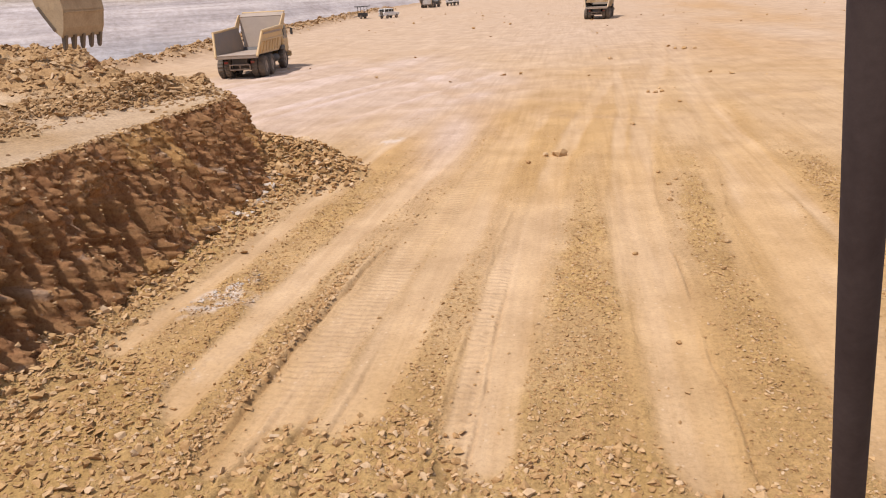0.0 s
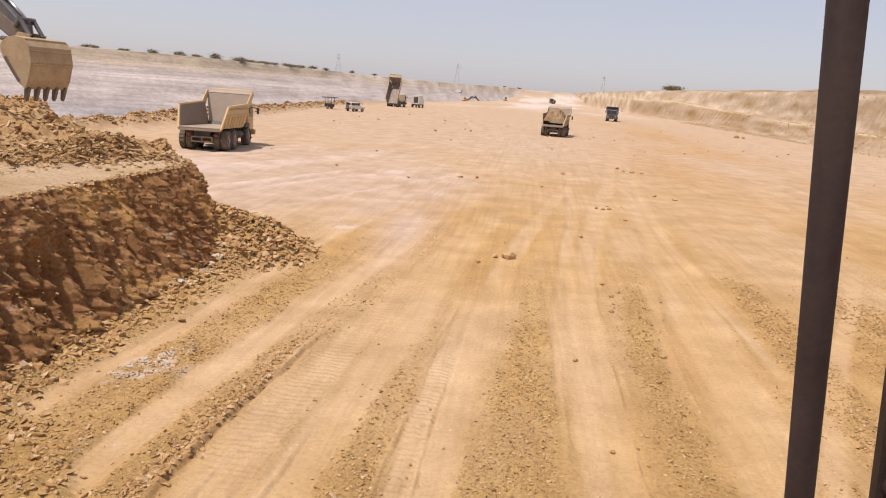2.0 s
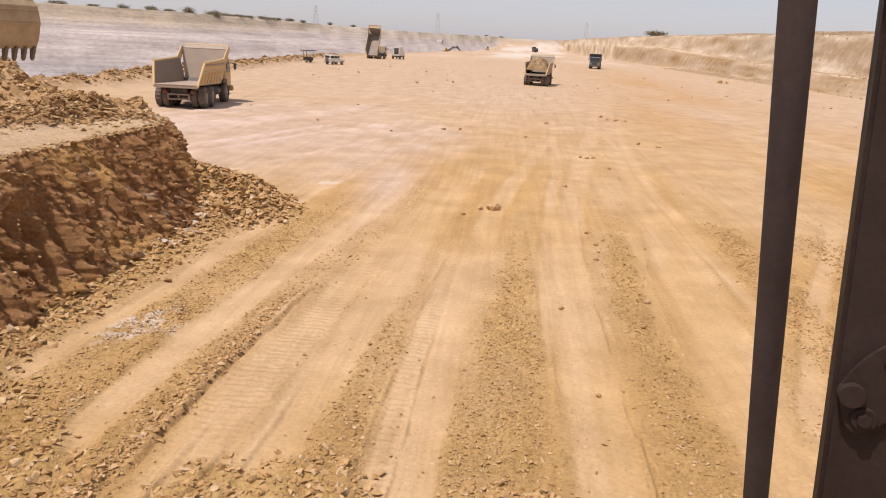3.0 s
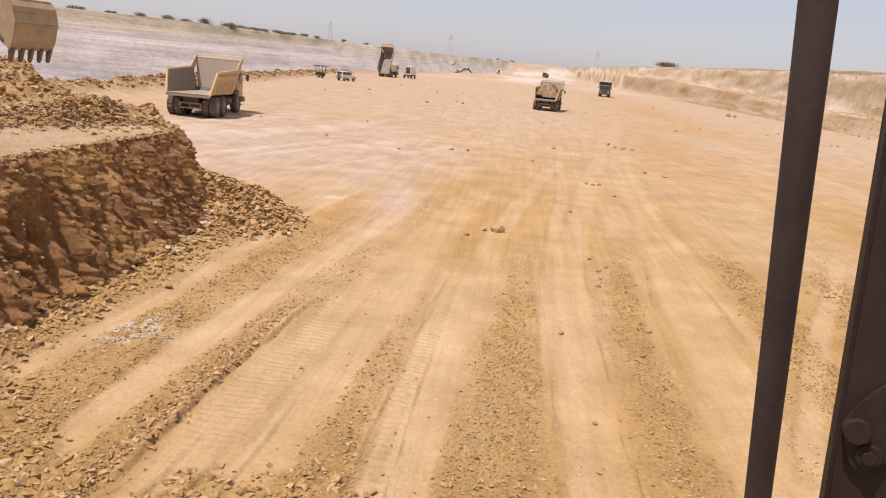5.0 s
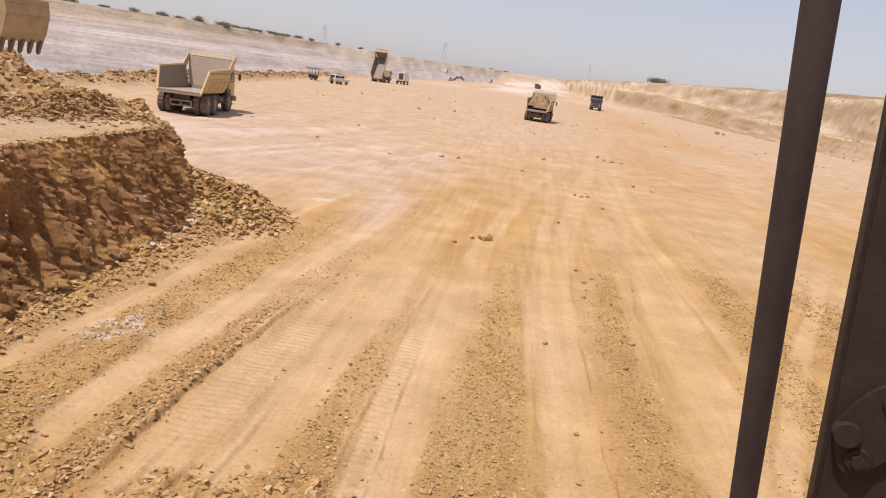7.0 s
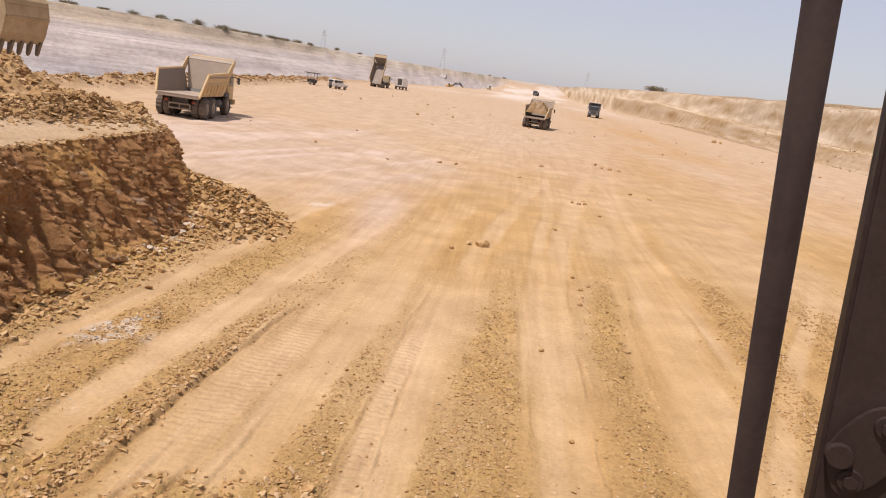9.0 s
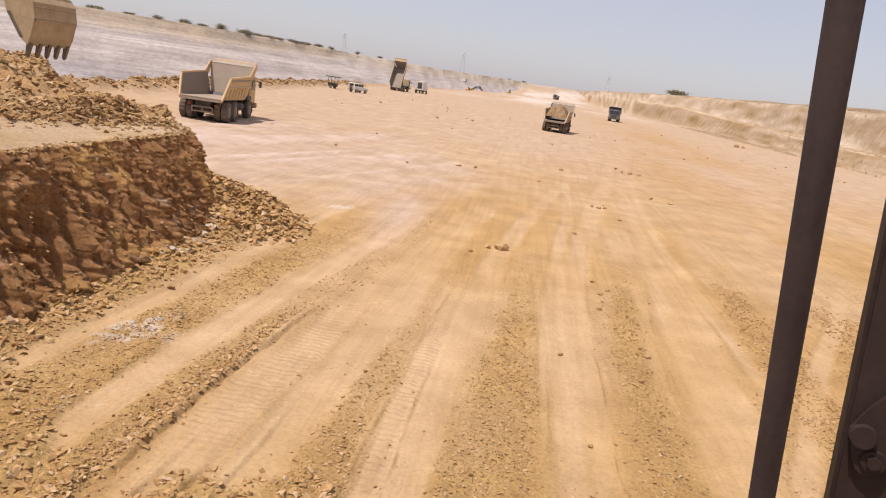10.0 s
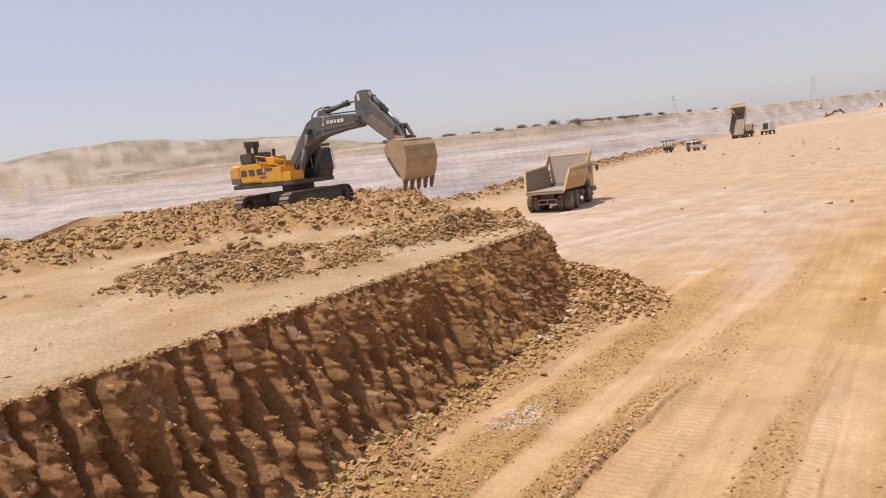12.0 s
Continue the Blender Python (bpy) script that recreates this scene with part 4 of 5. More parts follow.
mining_truck(M_LOADED, "dusty cream mining truck heaped with brown earth", paint=CREAM)
load_on(M_LOADED, 300)
M_DARK = on_ground(24.6, 214, 172)
DARK = mining_truck(M_DARK, "dark grey mining truck coming down the haul road", paint=DARK_TRUCK, liner=DARK_TRUCK)
copy_thing(DARK, on_ground(19.2, 630, 160))
mining_truck(on_ground(-37.6, 196.5, -8), "dark mining truck tipping with its body raised high", paint=CREAM, liner=DARK_STEEL, raised=60)


def service_truck(m):
    t = root("service_truck", m, "dusty white service truck with an open rear box", "truck")
    part("chassis", box((0, 0, 0.75), (1.0, 6.2, 0.3)), BLACK, t)
    b = part("box_body", box((0, -0.9, 2.15), (2.4, 4.2, 2.4), bevel=0.06), WHITE, t)
    # the box is closed; a black sheet stands for its shaded inside
    part("rear_opening", box((0.25, -3.01, 2.2), (1.3, 0.03, 1.7), bevel=0.01), BLACK, b, "black panel standing for the shaded open rear doorway")
    part("rear_frame", box((-0.75, -3.02, 2.2), (0.4, 0.03, 1.9), bevel=0.01), WHITE, b)
    cab = part("cab", slab([(1.4, 0.8), (3.0, 0.8), (3.05, 1.7), (2.7, 2.6), (1.4, 2.65)], -1.1, 1.1, bevel=0.06), WHITE, t)
    part("windscreen", quad_plate([(-1.0, 3.07, 1.75), (1.0, 3.07, 1.75), (0.95, 2.75, 2.5), (-0.95, 2.75, 2.5)], 0.03), GLASS, cab)
    for x, s in ((-1.0, -1), (1.0, 1)):
        wheel(t, x, 2.1, 0.5, 0.3, s)
        wheel(t, x, -1.9, 0.5, 0.45, s)
    return t


SERVICE = service_truck(on_ground(-32.6, 202.0, -6))
copy_thing(SERVICE, on_ground(-22.4, 619, 12))
copy_thing(SERVICE, on_ground(-66.7, 647, 70))


def jeep(m):
    t = root("jeep", m, "white boxy jeep parked on the pit floor", "car")
    b = part("body", slab([(-2.1, 0.5), (2.1, 0.5), (2.15, 1.05), (0.85, 1.15), (-2.1, 1.15)], -0.85, 0.85, bevel=0.06), WHITE, t)
    c = part("cabin", slab([(-2.08, 1.1), (0.85, 1.1), (0.35, 1.82), (-2.02, 1.86)], -0.80, 0.80, bevel=0.07), WHITE, t)
    part("rear_window", box((0, -2.07, 1.5), (1.2, 0.03, 0.45), bevel=0.01), GLASS, c, "dark rear window")
    part("windscreen", quad_plate([(-0.7, 0.80, 1.22), (0.7, 0.80, 1.22), (0.68, 0.44, 1.74), (-0.68, 0.44, 1.74)], 0.03), GLASS, c)
    for s in (-1, 1):
        for y0, y1 in ((-1.95, -1.0), (-0.9, -0.15), (-0.05, 0.5)):
            part("side_window", box((s * 0.80, (y0 + y1) / 2, 1.46), (0.03, y1 - y0, 0.46), bevel=0.01), GLASS, c)
        wheel(t, s * 0.75, 1.3, 0.37, 0.24, s)
        wheel(t, s * 0.75, -1.3, 0.37, 0.24, s)
        part("tail_lamp", box((s * 0.7, -2.12, 0.95), (0.14, 0.04, 0.22), bevel=0.01), LAMP_RED, b)
    part("spare_wheel", tube((0, -2.32, 1.0), (0, -2.12, 1.0), 0.36, 20), RUBBER, t)
    part("bumper", box((0, -2.2, 0.55), (1.6, 0.14, 0.16)), BLACK, t)
    return t


jeep(on_ground(-35.0, 138.0, -28))


def trailer_rig(m):
    t = root("lighting_trailer", m, "dark wheeled trailer rig with a flat canopy", "trailer")
    part("engine_box", box((0, 0, 0.75), (1.1, 1.8, 0.7), bevel=0.06), BLACK, t)
    part("canopy", box((0, 0, 2.35), (2.6, 2.2, 0.14)), BLACK, t)
    for x in (-0.5, 0.5):
        for y in (-0.8, 0.8):
            part("post", tube((x, y, 1.0), (x, y, 2.3), 0.05, 8), BLACK, t)
        wheel(t, x * 1.4, 0, 0.34, 0.2, 1 if x > 0 else -1)
    part("drawbar", tube((0, 0.8, 0.5), (0, 2.4, 0.35), 0.06, 8), BLACK, t)
    return t


trailer_rig(on_ground(-41.2, 141.0, 70))


# ---- the excavator ----
def excavator(m, slew):
    """Tracks along +y of m; the upper works are turned by slew degrees and keep the same base."""
    e = root("excavator", m, "large yellow crawler excavator with dark boom on a mound", "excavator")
    turn = pose(0, 0, 0, 0, 0, slew)
    u = Matrix.Translation((0, 0, 1.80)) @ turn @ Matrix.Diagonal((1, 1, 0.96, 1)) @ Matrix.Translation((0, 0, -1.35))
    up = Matrix.Translation((0, 0, 0.42)) @ turn
    reach = Matrix.Translation((0, 0, 0.42)) @ turn @ Matrix.Translation((0, 0, 1.7)) @ pose(0, 0, 0, 0.5, 0, 0) @ Matrix.Diagonal((1, 1.06, 0.87, 1)) @ Matrix.Translation((0, 0, -1.7))
    def tr(bm):
        bmesh.ops.transform(bm, matrix=u, verts=bm.verts)
        return bm
    def front(bm):
        bmesh.ops.transform(bm, matrix=reach, verts=bm.verts)
        return bm
    def high(bm):
        bmesh.ops.transform(bm, matrix=up, verts=bm.verts)
        return bm
    # undercarriage
    for s in (-1, 1):
        x = s * 1.9
        out = []
        L, r, zc = 2.7, 0.66, 0.71
        for k in range(13):
            a = math.pi / 2 - math.pi * k / 12
            out.append((L + r * math.cos(a), zc + r * math.sin(a)))
        for k in range(13):
            a = -math.pi / 2 - math.pi * k / 12
            out.append((-L + r * math.cos(a), zc + r * math.sin(a)))
        frame_out = [(y * 0.9 - 0.45, zc + (z - zc) * 0.62) for y, z in out]
        tf = part("track_frame", slab(frame_out, x - 0.20, x + 0.20), BLACK, e)
        for k, (y, z) in enumerate(out):
            out[k] = (y - 0.45, z)
        belt = part("track_belt", slab([(y, z) for y, z in out], x - 0.15, x + 0.15, bevel=0.0), BLACK, e)
        per = np.array(out + out[:1])
        cum = np.concatenate([[0], np.cumsum(np.hypot(*np.diff(per, axis=0).T))])
        n = 52
        pad = None
        for k in range(n):
            d = cum[-1] * k / n
            y, z = np.interp(d, cum, per[:, 0]), np.interp(d, cum, per[:, 1])
            y2, z2 = np.interp((d + 0.05) % cum[-1], cum, per[:, 0]), np.interp((d + 0.05) % cum[-1], cum, per[:, 1])
            ang = math.degrees(math.atan2(z2 - z, y2 - y))
            if pad is None:
                bm = box((0, 0, 0.0), (0.72, 0.25, 0.07), bevel=0.012)
                box((0, 0.07, 0.045), (0.72, 0.04, 0.06), bevel=0.008, bm=bm)
                pad = part("track_shoe", bm, TOOTH, belt)
                ob = pad
            else:
                ob = new("track_shoe", pad.data)
                ob.parent = belt
            ob.matrix_basis = pose(x, y, z, ang + 180, 0, 0)
        for y in (-3.15, 2.25):
            bm = tube((x - 0.2, y, zc), (x + 0.2, y, zc), 0.56, 24)
            tube((x - 0.3, y, zc), (x + 0.3, y, zc), 0.18, 12, bm=bm)
            part("sprocket" if y < 0 else "idler", bm, BLACK, tf)
        for k in range(7):
            part("roller", tube((x - 0.26, -2.25 + 0.6 * k, 0.22), (x + 0.26, -2.25 + 0.6 * k, 0.26), 0.17, 12), BLACK, tf)
    part("car_body", box((0, 0, 1.05), (3.2, 2.6, 0.75), bevel=0.12), BLACK, e)
    part("slew_ring", tube((0, 0, 1.35), (0, 0, 1.85), 1.05, 32), BLACK, e)
    # upper works: y is forward, x to the right
    part("deck", tr(box((0, -1.5, 1.5), (3.5, 6.4, 0.3), bevel=0.05)), BLACK, e)
    cw = part("counterweight", tr(slab([(-4.9, 1.85), (-3.7, 1.55), (-3.7, 3.05), (-4.6, 3.05), (-4.95, 2.7)], -1.75, 1.75, bevel=0.14)), EXC_YELLOW, e)
    part("dark_stripe", tr(slab([(-4.75, 1.78), (-3.75, 1.60), (-3.75, 2.15), (-4.75, 2.2)], -1.77, 1.77, bevel=0.02)), DARK_TRUCK, cw, "dark grey lower band")
    hood = part("engine_hood", tr(box((0.0, -2.6, 2.38), (3.4, 2.6, 1.35), bevel=0.12)), EXC_YELLOW, e)
    part("side_body", tr(box((1.15, -0.55, 2.15), (1.15, 2.3, 1.05), bevel=0.08)), EXC_YELLOW, e)
    part("side_body_front", tr(box((1.15, 0.95, 1.95), (1.1, 1.0, 0.7), bevel=0.08)), EXC_YELLOW, e)
    for k in range(3):
        part("vent_panel", tr(box((1.712, -3.35 + k * 0.85, 2.45), (0.03, 0.6, 0.42), bevel=0.01)), BLACK, hood, "black louvred vent")
    for k in range(2):
        for j in range(3):
            part("hatch_slot", tr(box((1.735, -1.55 + j * 0.22, 2.05 + k * 0.26), (0.012, 0.15, 0.14), bevel=0.0)), BLACK, hood)
    part("name_plate", tr(box((1.735, -0.7, 2.55), (0.02, 0.8, 0.2), bevel=0.005)), BLACK, hood, "dark name plate")
    part("air_box", tr(box((0.75, -3.05, 3.42), (1.7, 1.35, 0.75), bevel=0.08)), BLACK, hood)
    for x, y in ((0.35, -3.45), (1.1, -3.25)):
        bm = tube((x, y, 3.7), (x, y, 4.25), 0.16, 16)
        tube((x, y, 4.2), (x, y, 4.62), 0.27, 18, bm=bm)
        part("air_cleaner", tr(bm), BLACK, hood, "black air cleaner stack")
    bm = tube((-0.7, -2.9, 3.0), (-0.7, -2.9, 4.0), 0.12, 14)
    part("exhaust", tr(bm), BLACK, hood)
    for y0, y1, z in ((-1.9, 0.9, 3.55), (-1.9, 0.9, 3.15)):
        part("handrail", tr(tube((1.62, y0, z), (1.62, y1, z - 0.5), 0.03, 8)), EXC_YELLOW, hood)
    for y in (-1.9, -0.9, 0.1, 0.9):
        part("rail_post", tr(tube((1.62, y, 2.4), (1.62, y, 3.55 - 0.5 * (y + 1.9) / 2.8), 0.03, 8)), EXC_YELLOW, hood)
    part("tool_locker", tr(box((0.55, -1.2, 3.15), (1.0, 0.9, 0.5), bevel=0.05)), EXC_YELLOW, hood)
    cab = part("cab", high(slab([(-0.2, 1.55), (1.55, 1.55), (1.85, 2.2), (1.70, 3.55), (-0.15, 3.6)], -1.75, -0.55, bevel=0.08)), BLACK, e, "black cab with guard bars over dark glass")
    part("windscreen", high(quad_plate([(-1.68, 1.82, 2.1), (-0.62, 1.82, 2.1), (-0.65, 1.745, 3.45), (-1.65, 1.745, 3.45)], 0.03)), GLASS, cab)
    for x in (-0.535, -1.765):
        part("side_window", high(slab([(0.1, 2.35), (1.6, 2.35), (1.55, 3.4), (0.1, 3.42)], x - 0.012, x + 0.012, bevel=0.005)), GLASS, cab)
    for k in range(5):
        x = -1.62 + k * 0.24
        part("guard_bar", high(tube((x, 2.02, 2.05), (x, 1.9, 3.5), 0.02, 6)), BLACK, cab)
    for k in range(4):
        part("cage_bar", high(tube((-0.50, 0.25 + 0.4 * k, 2.3), (-0.50, 0.25 + 0.4 * k, 3.5), 0.022, 6)), WHITE if k == 2 else BLACK, cab)
    part("work_lamp", high(box((-1.15, 1.75, 3.72), (0.9, 0.14, 0.16), bevel=0.03)), BLACK, cab)
    # boom, bent like a banana
    outline = [(-0.85, 1.75), (-0.1, 1.6), (0.55, 2.5), (1.25, 3.3), (2.1, 4.0), (3.1, 4.45), (4.8, 4.68), (6.2, 4.75), (6.45, 5.1), (6.4, 5.5), (6.05, 5.7),
               (4.5, 5.85), (2.65, 5.97), (1.95, 5.65), (1.0, 4.5), (-0.1, 3.0)]
    boom = part("boom", front(slab(outline, -0.40, 0.40, bevel=0.06)), GREY_PAINT, e, "dusty dark grey bent boom")
    for k, w in enumerate((0.22, 0.24, 0.17, 0.22, 0.24)):
        part("name_bar", front(box((0.415, 3.85 + k * 0.29, 5.42 - k * 0.012), (0.012, w, 0.24), None, 0.0)), WHITE, boom, "white painted bar")
    for k, digit in enumerate("247"):
        cu = bpy.data.curves.new("digit", 'FONT')
        cu.body, cu.size, cu.extrude = digit, 0.46, 0.004
        cu.align_x, cu.align_y = 'CENTER', 'CENTER'
        tmp = new("tmp", cu)
        bpy.context.view_layer.update()
        me = bpy.data.meshes.new_from_object(tmp)
        bpy.data.objects.remove(tmp)
        me.transform(reach @ Matrix.Translation((0.42, 3.45 - 0.06 * k, 5.68 - 0.40 * k)) @ pose(0, 0, 0, 90, 0, 90))
        me.materials.append(WHITE)
        ob = new("number", me)
        ob.parent = boom
        ob["label"] = "white painted fleet number"
    part("web_plate", front(slab([(0.0, 2.3), (0.8, 3.2), (1.9, 4.4), (3.0, 4.85), (5.9, 5.0), (5.9, 5.1), (2.9, 5.05), (1.7, 4.65), (0.6, 3.4)], -0.43, 0.43, bevel=0.01)), GREY_PAINT, boom)
    for s in (-1, 1):
        bm = tube((s * 0.60, 0.95, 1.5), (s * 0.60, 1.75, 3.8), 0.17, 16)
        c = part("boom_cylinder", front(bm), GREY_PAINT, e, smooth_shade=True)
        part("rod", front(tube((s * 0.60, 1.75, 3.8), (s * 0.60, 2.2, 5.05), 0.10, 12)), CHROME, c, "bright steel rod", True)
        part("pivot_pin", front(tube((s * 0.36, 2.2, 5.05), (s * 0.76, 2.2, 5.05), 0.20, 14)), BLACK, c)
    part("tip_pin", front(tube((-0.5, 6.2, 5.35), (0.5, 6.2, 5.35), 0.24, 16)), BLACK, boom)
    arm = [(6.05, 5.32), (6.05, 6.12), (6.12, 6.82), (6.40, 7.14), (6.90, 7.14), (7.22, 6.42), (8.30, 5.12), (9.10, 4.17), (9.15, 3.62), (8.80, 3.27), (8.40, 3.42), (7.50, 4.17), (6.70, 4.92), (6.30, 5.07)]
    stick = part("stick", front(slab(arm, -0.33, 0.33, bevel=0.05)), GREY_PAINT, e, "earth-smeared dark grey stick")
    part("earth_smear", front(slab([(6.80, 5.07), (7.20, 5.42), (8.50, 4.32), (9.05, 3.72), (8.80, 3.37), (8.40, 3.52), (7.50, 4.27)], -0.342, 0.342, bevel=0.01)), DARK_STEEL, stick, "dried earth smeared along the stick")
    part("marker_plate", front(slab([(6.35, 6.47), (6.55, 6.47), (6.55, 6.92), (6.35, 6.92)], -0.345, 0.345, bevel=0.0)), WHITE, stick, "pale square plate")
    bm = tube((0, 3.2, 6.15), (0, 5.15, 6.5), 0.17, 16)
    tube((0, 5.0, 6.475), (0, 5.3, 6.52), 0.22, 16, bm=bm)
    c = part("stick_cylinder", front(bm), GREY_PAINT, e, smooth_shade=True)
    part("rod", front(tube((0, 5.15, 6.5), (0, 6.25, 6.6), 0.09, 12)), CHROME, c, "bright steel rod", True)
    part("cylinder_bracket", front(slab([(2.75, 5.8), (3.7, 5.85), (3.4, 6.35), (3.0, 6.35)], -0.28, 0.28)), GREY_PAINT, boom)
    bm = tube((0, 7.0, 6.9), (0, 8.15, 5.5), 0.15, 16)
    c = part("bucket_cylinder", front(bm), GREY_PAINT, e, smooth_shade=True)
    part("rod", front(tube((0, 8.15, 5.5), (0, 9.05, 4.45), 0.08, 12)), CHROME, c, "bright steel rod", True)
    for y, z in ((7.3, 6.5), (7.85, 5.8)):
        part("cylinder_clamp", front(box((0, y, z), (0.42, 0.16, 0.42), bevel=0.04)), BLACK, c)
    bm = None
    for x in (-0.42, 0.42):
        bm = tube((x, 9.05, 4.45), (x, 8.75, 4.0), 0.10, 10, bm=bm)
        tube((x, 9.05, 4.45), (x, 9.5, 3.55), 0.10, 10, bm=bm)
    tube((-0.5, 9.05, 4.45), (0.5, 9.05, 4.45), 0.1, 10, bm=bm)
    part("bucket_link", front(bm), GREY_PAINT, e)
    for s in (-1, 1):
        hose = None
        pts = [Vector((s * 0.25, 2.3, 5.5)), Vector((s * 0.28, 2.45, 6.1)), Vector((s * 0.26, 2.8, 6.4)), Vector((s * 0.25, 3.3, 6.5)), Vector((s * 0.2, 3.9, 6.5))]
        for a, b in zip(pts[:-1], pts[1:]):
            hose = tube(a, b, 0.045, 8, bm=hose)
        part("hose", front(hose), BLACK, boom)
        part("boom_pipe", front(tube((s * 0.2, 3.2, 6.02), (s * 0.2, 6.0, 5.86), 0.035, 8)), GREY_PAINT, boom)
    # bucket: a curved shell between two cheeks, teeth downwards
    bw = 1.35
    shell = [(8.85, 3.15), (9.15, 3.42), (9.55, 3.5), (9.92, 3.42), (10.18, 3.0), (10.25, 2.2), (10.05, 1.25), (9.85, 0.75)]
    bk = part("bucket", front(slab(shell + [(9.76, 0.78)] + [(p[0] - 0.08, p[1] - 0.06) for p in shell[::-1][1:]], -bw, bw, bevel=0.0)), BUCKET_STEEL, e, "wide earth-coated digging bucket")
    for s in (-1, 1):
        cheek = shell + [(9.5, 1.15), (9.15, 1.8), (8.85, 2.4), (8.75, 2.9)]
        part("cheek_plate", front(slab(cheek, s * bw - 0.05, s * bw + 0.05, bevel=0.01)), BUCKET_STEEL, bk)
        part("side_cutter", front(slab([(9.54, 1.1), (9.2, 1.75), (8.9, 2.35), (9.04, 2.42), (9.33, 1.82), (9.66, 1.2)], s * bw - 0.09, s * bw + 0.09, bevel=0.01)), TOOTH, bk)
        part("lifting_ear", front(slab([(8.6, 3.2), (9.0, 3.75), (9.6, 3.65), (9.5, 3.25)], s * 0.5 - 0.05, s * 0.5 + 0.05, bevel=0.01)), BUCKET_STEEL, bk)
    for k in range(5):
        x = -bw + 0.15 + k * (2 * bw - 0.3) / 4
        part("tooth", front(slab([(9.98, 0.88), (9.72, 0.82), (9.66, 0.22), (9.72, 0.08), (9.80, 0.22)], x - 0.09, x + 0.09, bevel=0.015)), TOOTH, bk, "worn steel tooth")
    for k in range(3):
        y0, z0, y1, z1 = ((9.95, 3.40, 10.20, 3.0), (10.22, 2.8, 10.28, 2.2), (10.27, 2.1, 10.08, 1.25))[k]
        part("wear_strip", front(quad_plate([(-bw, y0, z0), (bw, y0, z0), (bw, y0 * 0.93 + y1 * 0.07, z0 * 0.9 + z1 * 0.1), (-bw, y0 * 0.93 + y1 * 0.07, z0 * 0.9 + z1 * 0.1)], 0.04)), BUCKET_STEEL, bk)
    return e


EXC = pose(-33.8, 32.1, 2.62, 0, 0, 6)
EXCAVATOR = excavator(EXC, -99)
tagged(copy_thing(EXCAVATOR, on_ground(-53.2, 597.6, 40)), "yellow crawler excavator far away on the pit slope")


# ---- post and rail beside the camera ----
def guard_rail():
    g = root("cab_guard", pose(0.75, 0.95, 0), "dark brown painted tube rail and bolted steel post of a cab", "guard rail")
    off = Vector((-0.75, -0.95, 0))
    eye = 5.317
    a, b = Vector((0.2136, 0.642, eye + 0.15)), Vector((0.3403, 0.810, eye - 0.45))
    step = (b - a) / 0.6
    part("tube_rail", tube(a - step * 1.0 + off, a + step * (eye + 0.17) + off, 0.0154, 32), BAR_PAINT, g, smooth_shade=True)
    c, d = Vector((0.2855, 0.6475, eye + 0.15)), Vector((0.3305, 0.6315, eye - 0.45))
    step = (d - c) / 0.6
    top, low = c - step * 1.0, c + step * (eye + 0.17)
    way = Vector((0.86, -0.30, 0)).normalized()      # along the plate
    back = Vector((0.35, 0.94, 0)).normalized() * 0.05
    bm = bmesh.new()
    vs = [bm.verts.new(p + q + off) for p in (top, low) for q in (Vector(), way * 0.16, way * 0.16 + back, back)]
    for f in ((0, 1, 2, 3), (7, 6, 5, 4), (0, 4, 5, 1), (1, 5, 6, 2), (2, 6, 7, 3), (3, 7, 4, 0)):
        bm.faces.new([vs[i] for i in f])
    bmesh.ops.recalc_face_normals(bm, faces=bm.faces)
    bmesh.ops.bevel(bm, geom=bm.edges[:], offset=0.004, segments=2, affect='EDGES')
    post = part("post", bm, BAR_PAINT, g)
    # bolted hinge plate
    mid = c + step * 0.440 + way * 0.034 + off
    n = way.cross(Vector((0, 0, 1))).normalized()
    if n.y > 0:
        n = -n
    bm = bmesh.new()
    ring = []
    for k in range(28):
        a = 2 * math.pi * k / 28
        w = 0.027 * math.cos(a) * (1 - 0.25 * abs(math.sin(a))) + 0.008 * math.sin(a)
        ring.append(bm.verts.new(mid + way * w + Vector((0, 0, 0.046 * math.sin(a))) - n * 0.002))
    top_face = bmesh.ops.extrude_face_region(bm, geom=[bm.faces.new(ring)])
    bmesh.ops.translate(bm, vec=n * 0.009, verts=[v for v in top_face["geom"] if isinstance(v, bmesh.types.BMVert)])
    plate = part("hinge_plate", bm, BAR_PAINT, post)
    for dx, dz in ((0.012, 0.029), (-0.004, -0.030)):
        p = mid + way * dx + Vector((0, 0, dz))
        part("washer", tube(p + n * 0.005, p + n * 0.0095, 0.0125, 28, r2=0.0105), BAR_PAINT, plate)
        bm = tube(p + n * 0.008, p + n * 0.0135, 0.0062, 6)
        part("bolt", bm, BAR_PAINT, plate)
    p = mid - way * 0.018 - Vector((0, 0, 0.008))
    part("hinge_knuckle", tube(p + n * 0.002, p + n * 0.014, 0.0120, 28, r2=0.0108), BAR_PAINT, plate)


guard_rail()


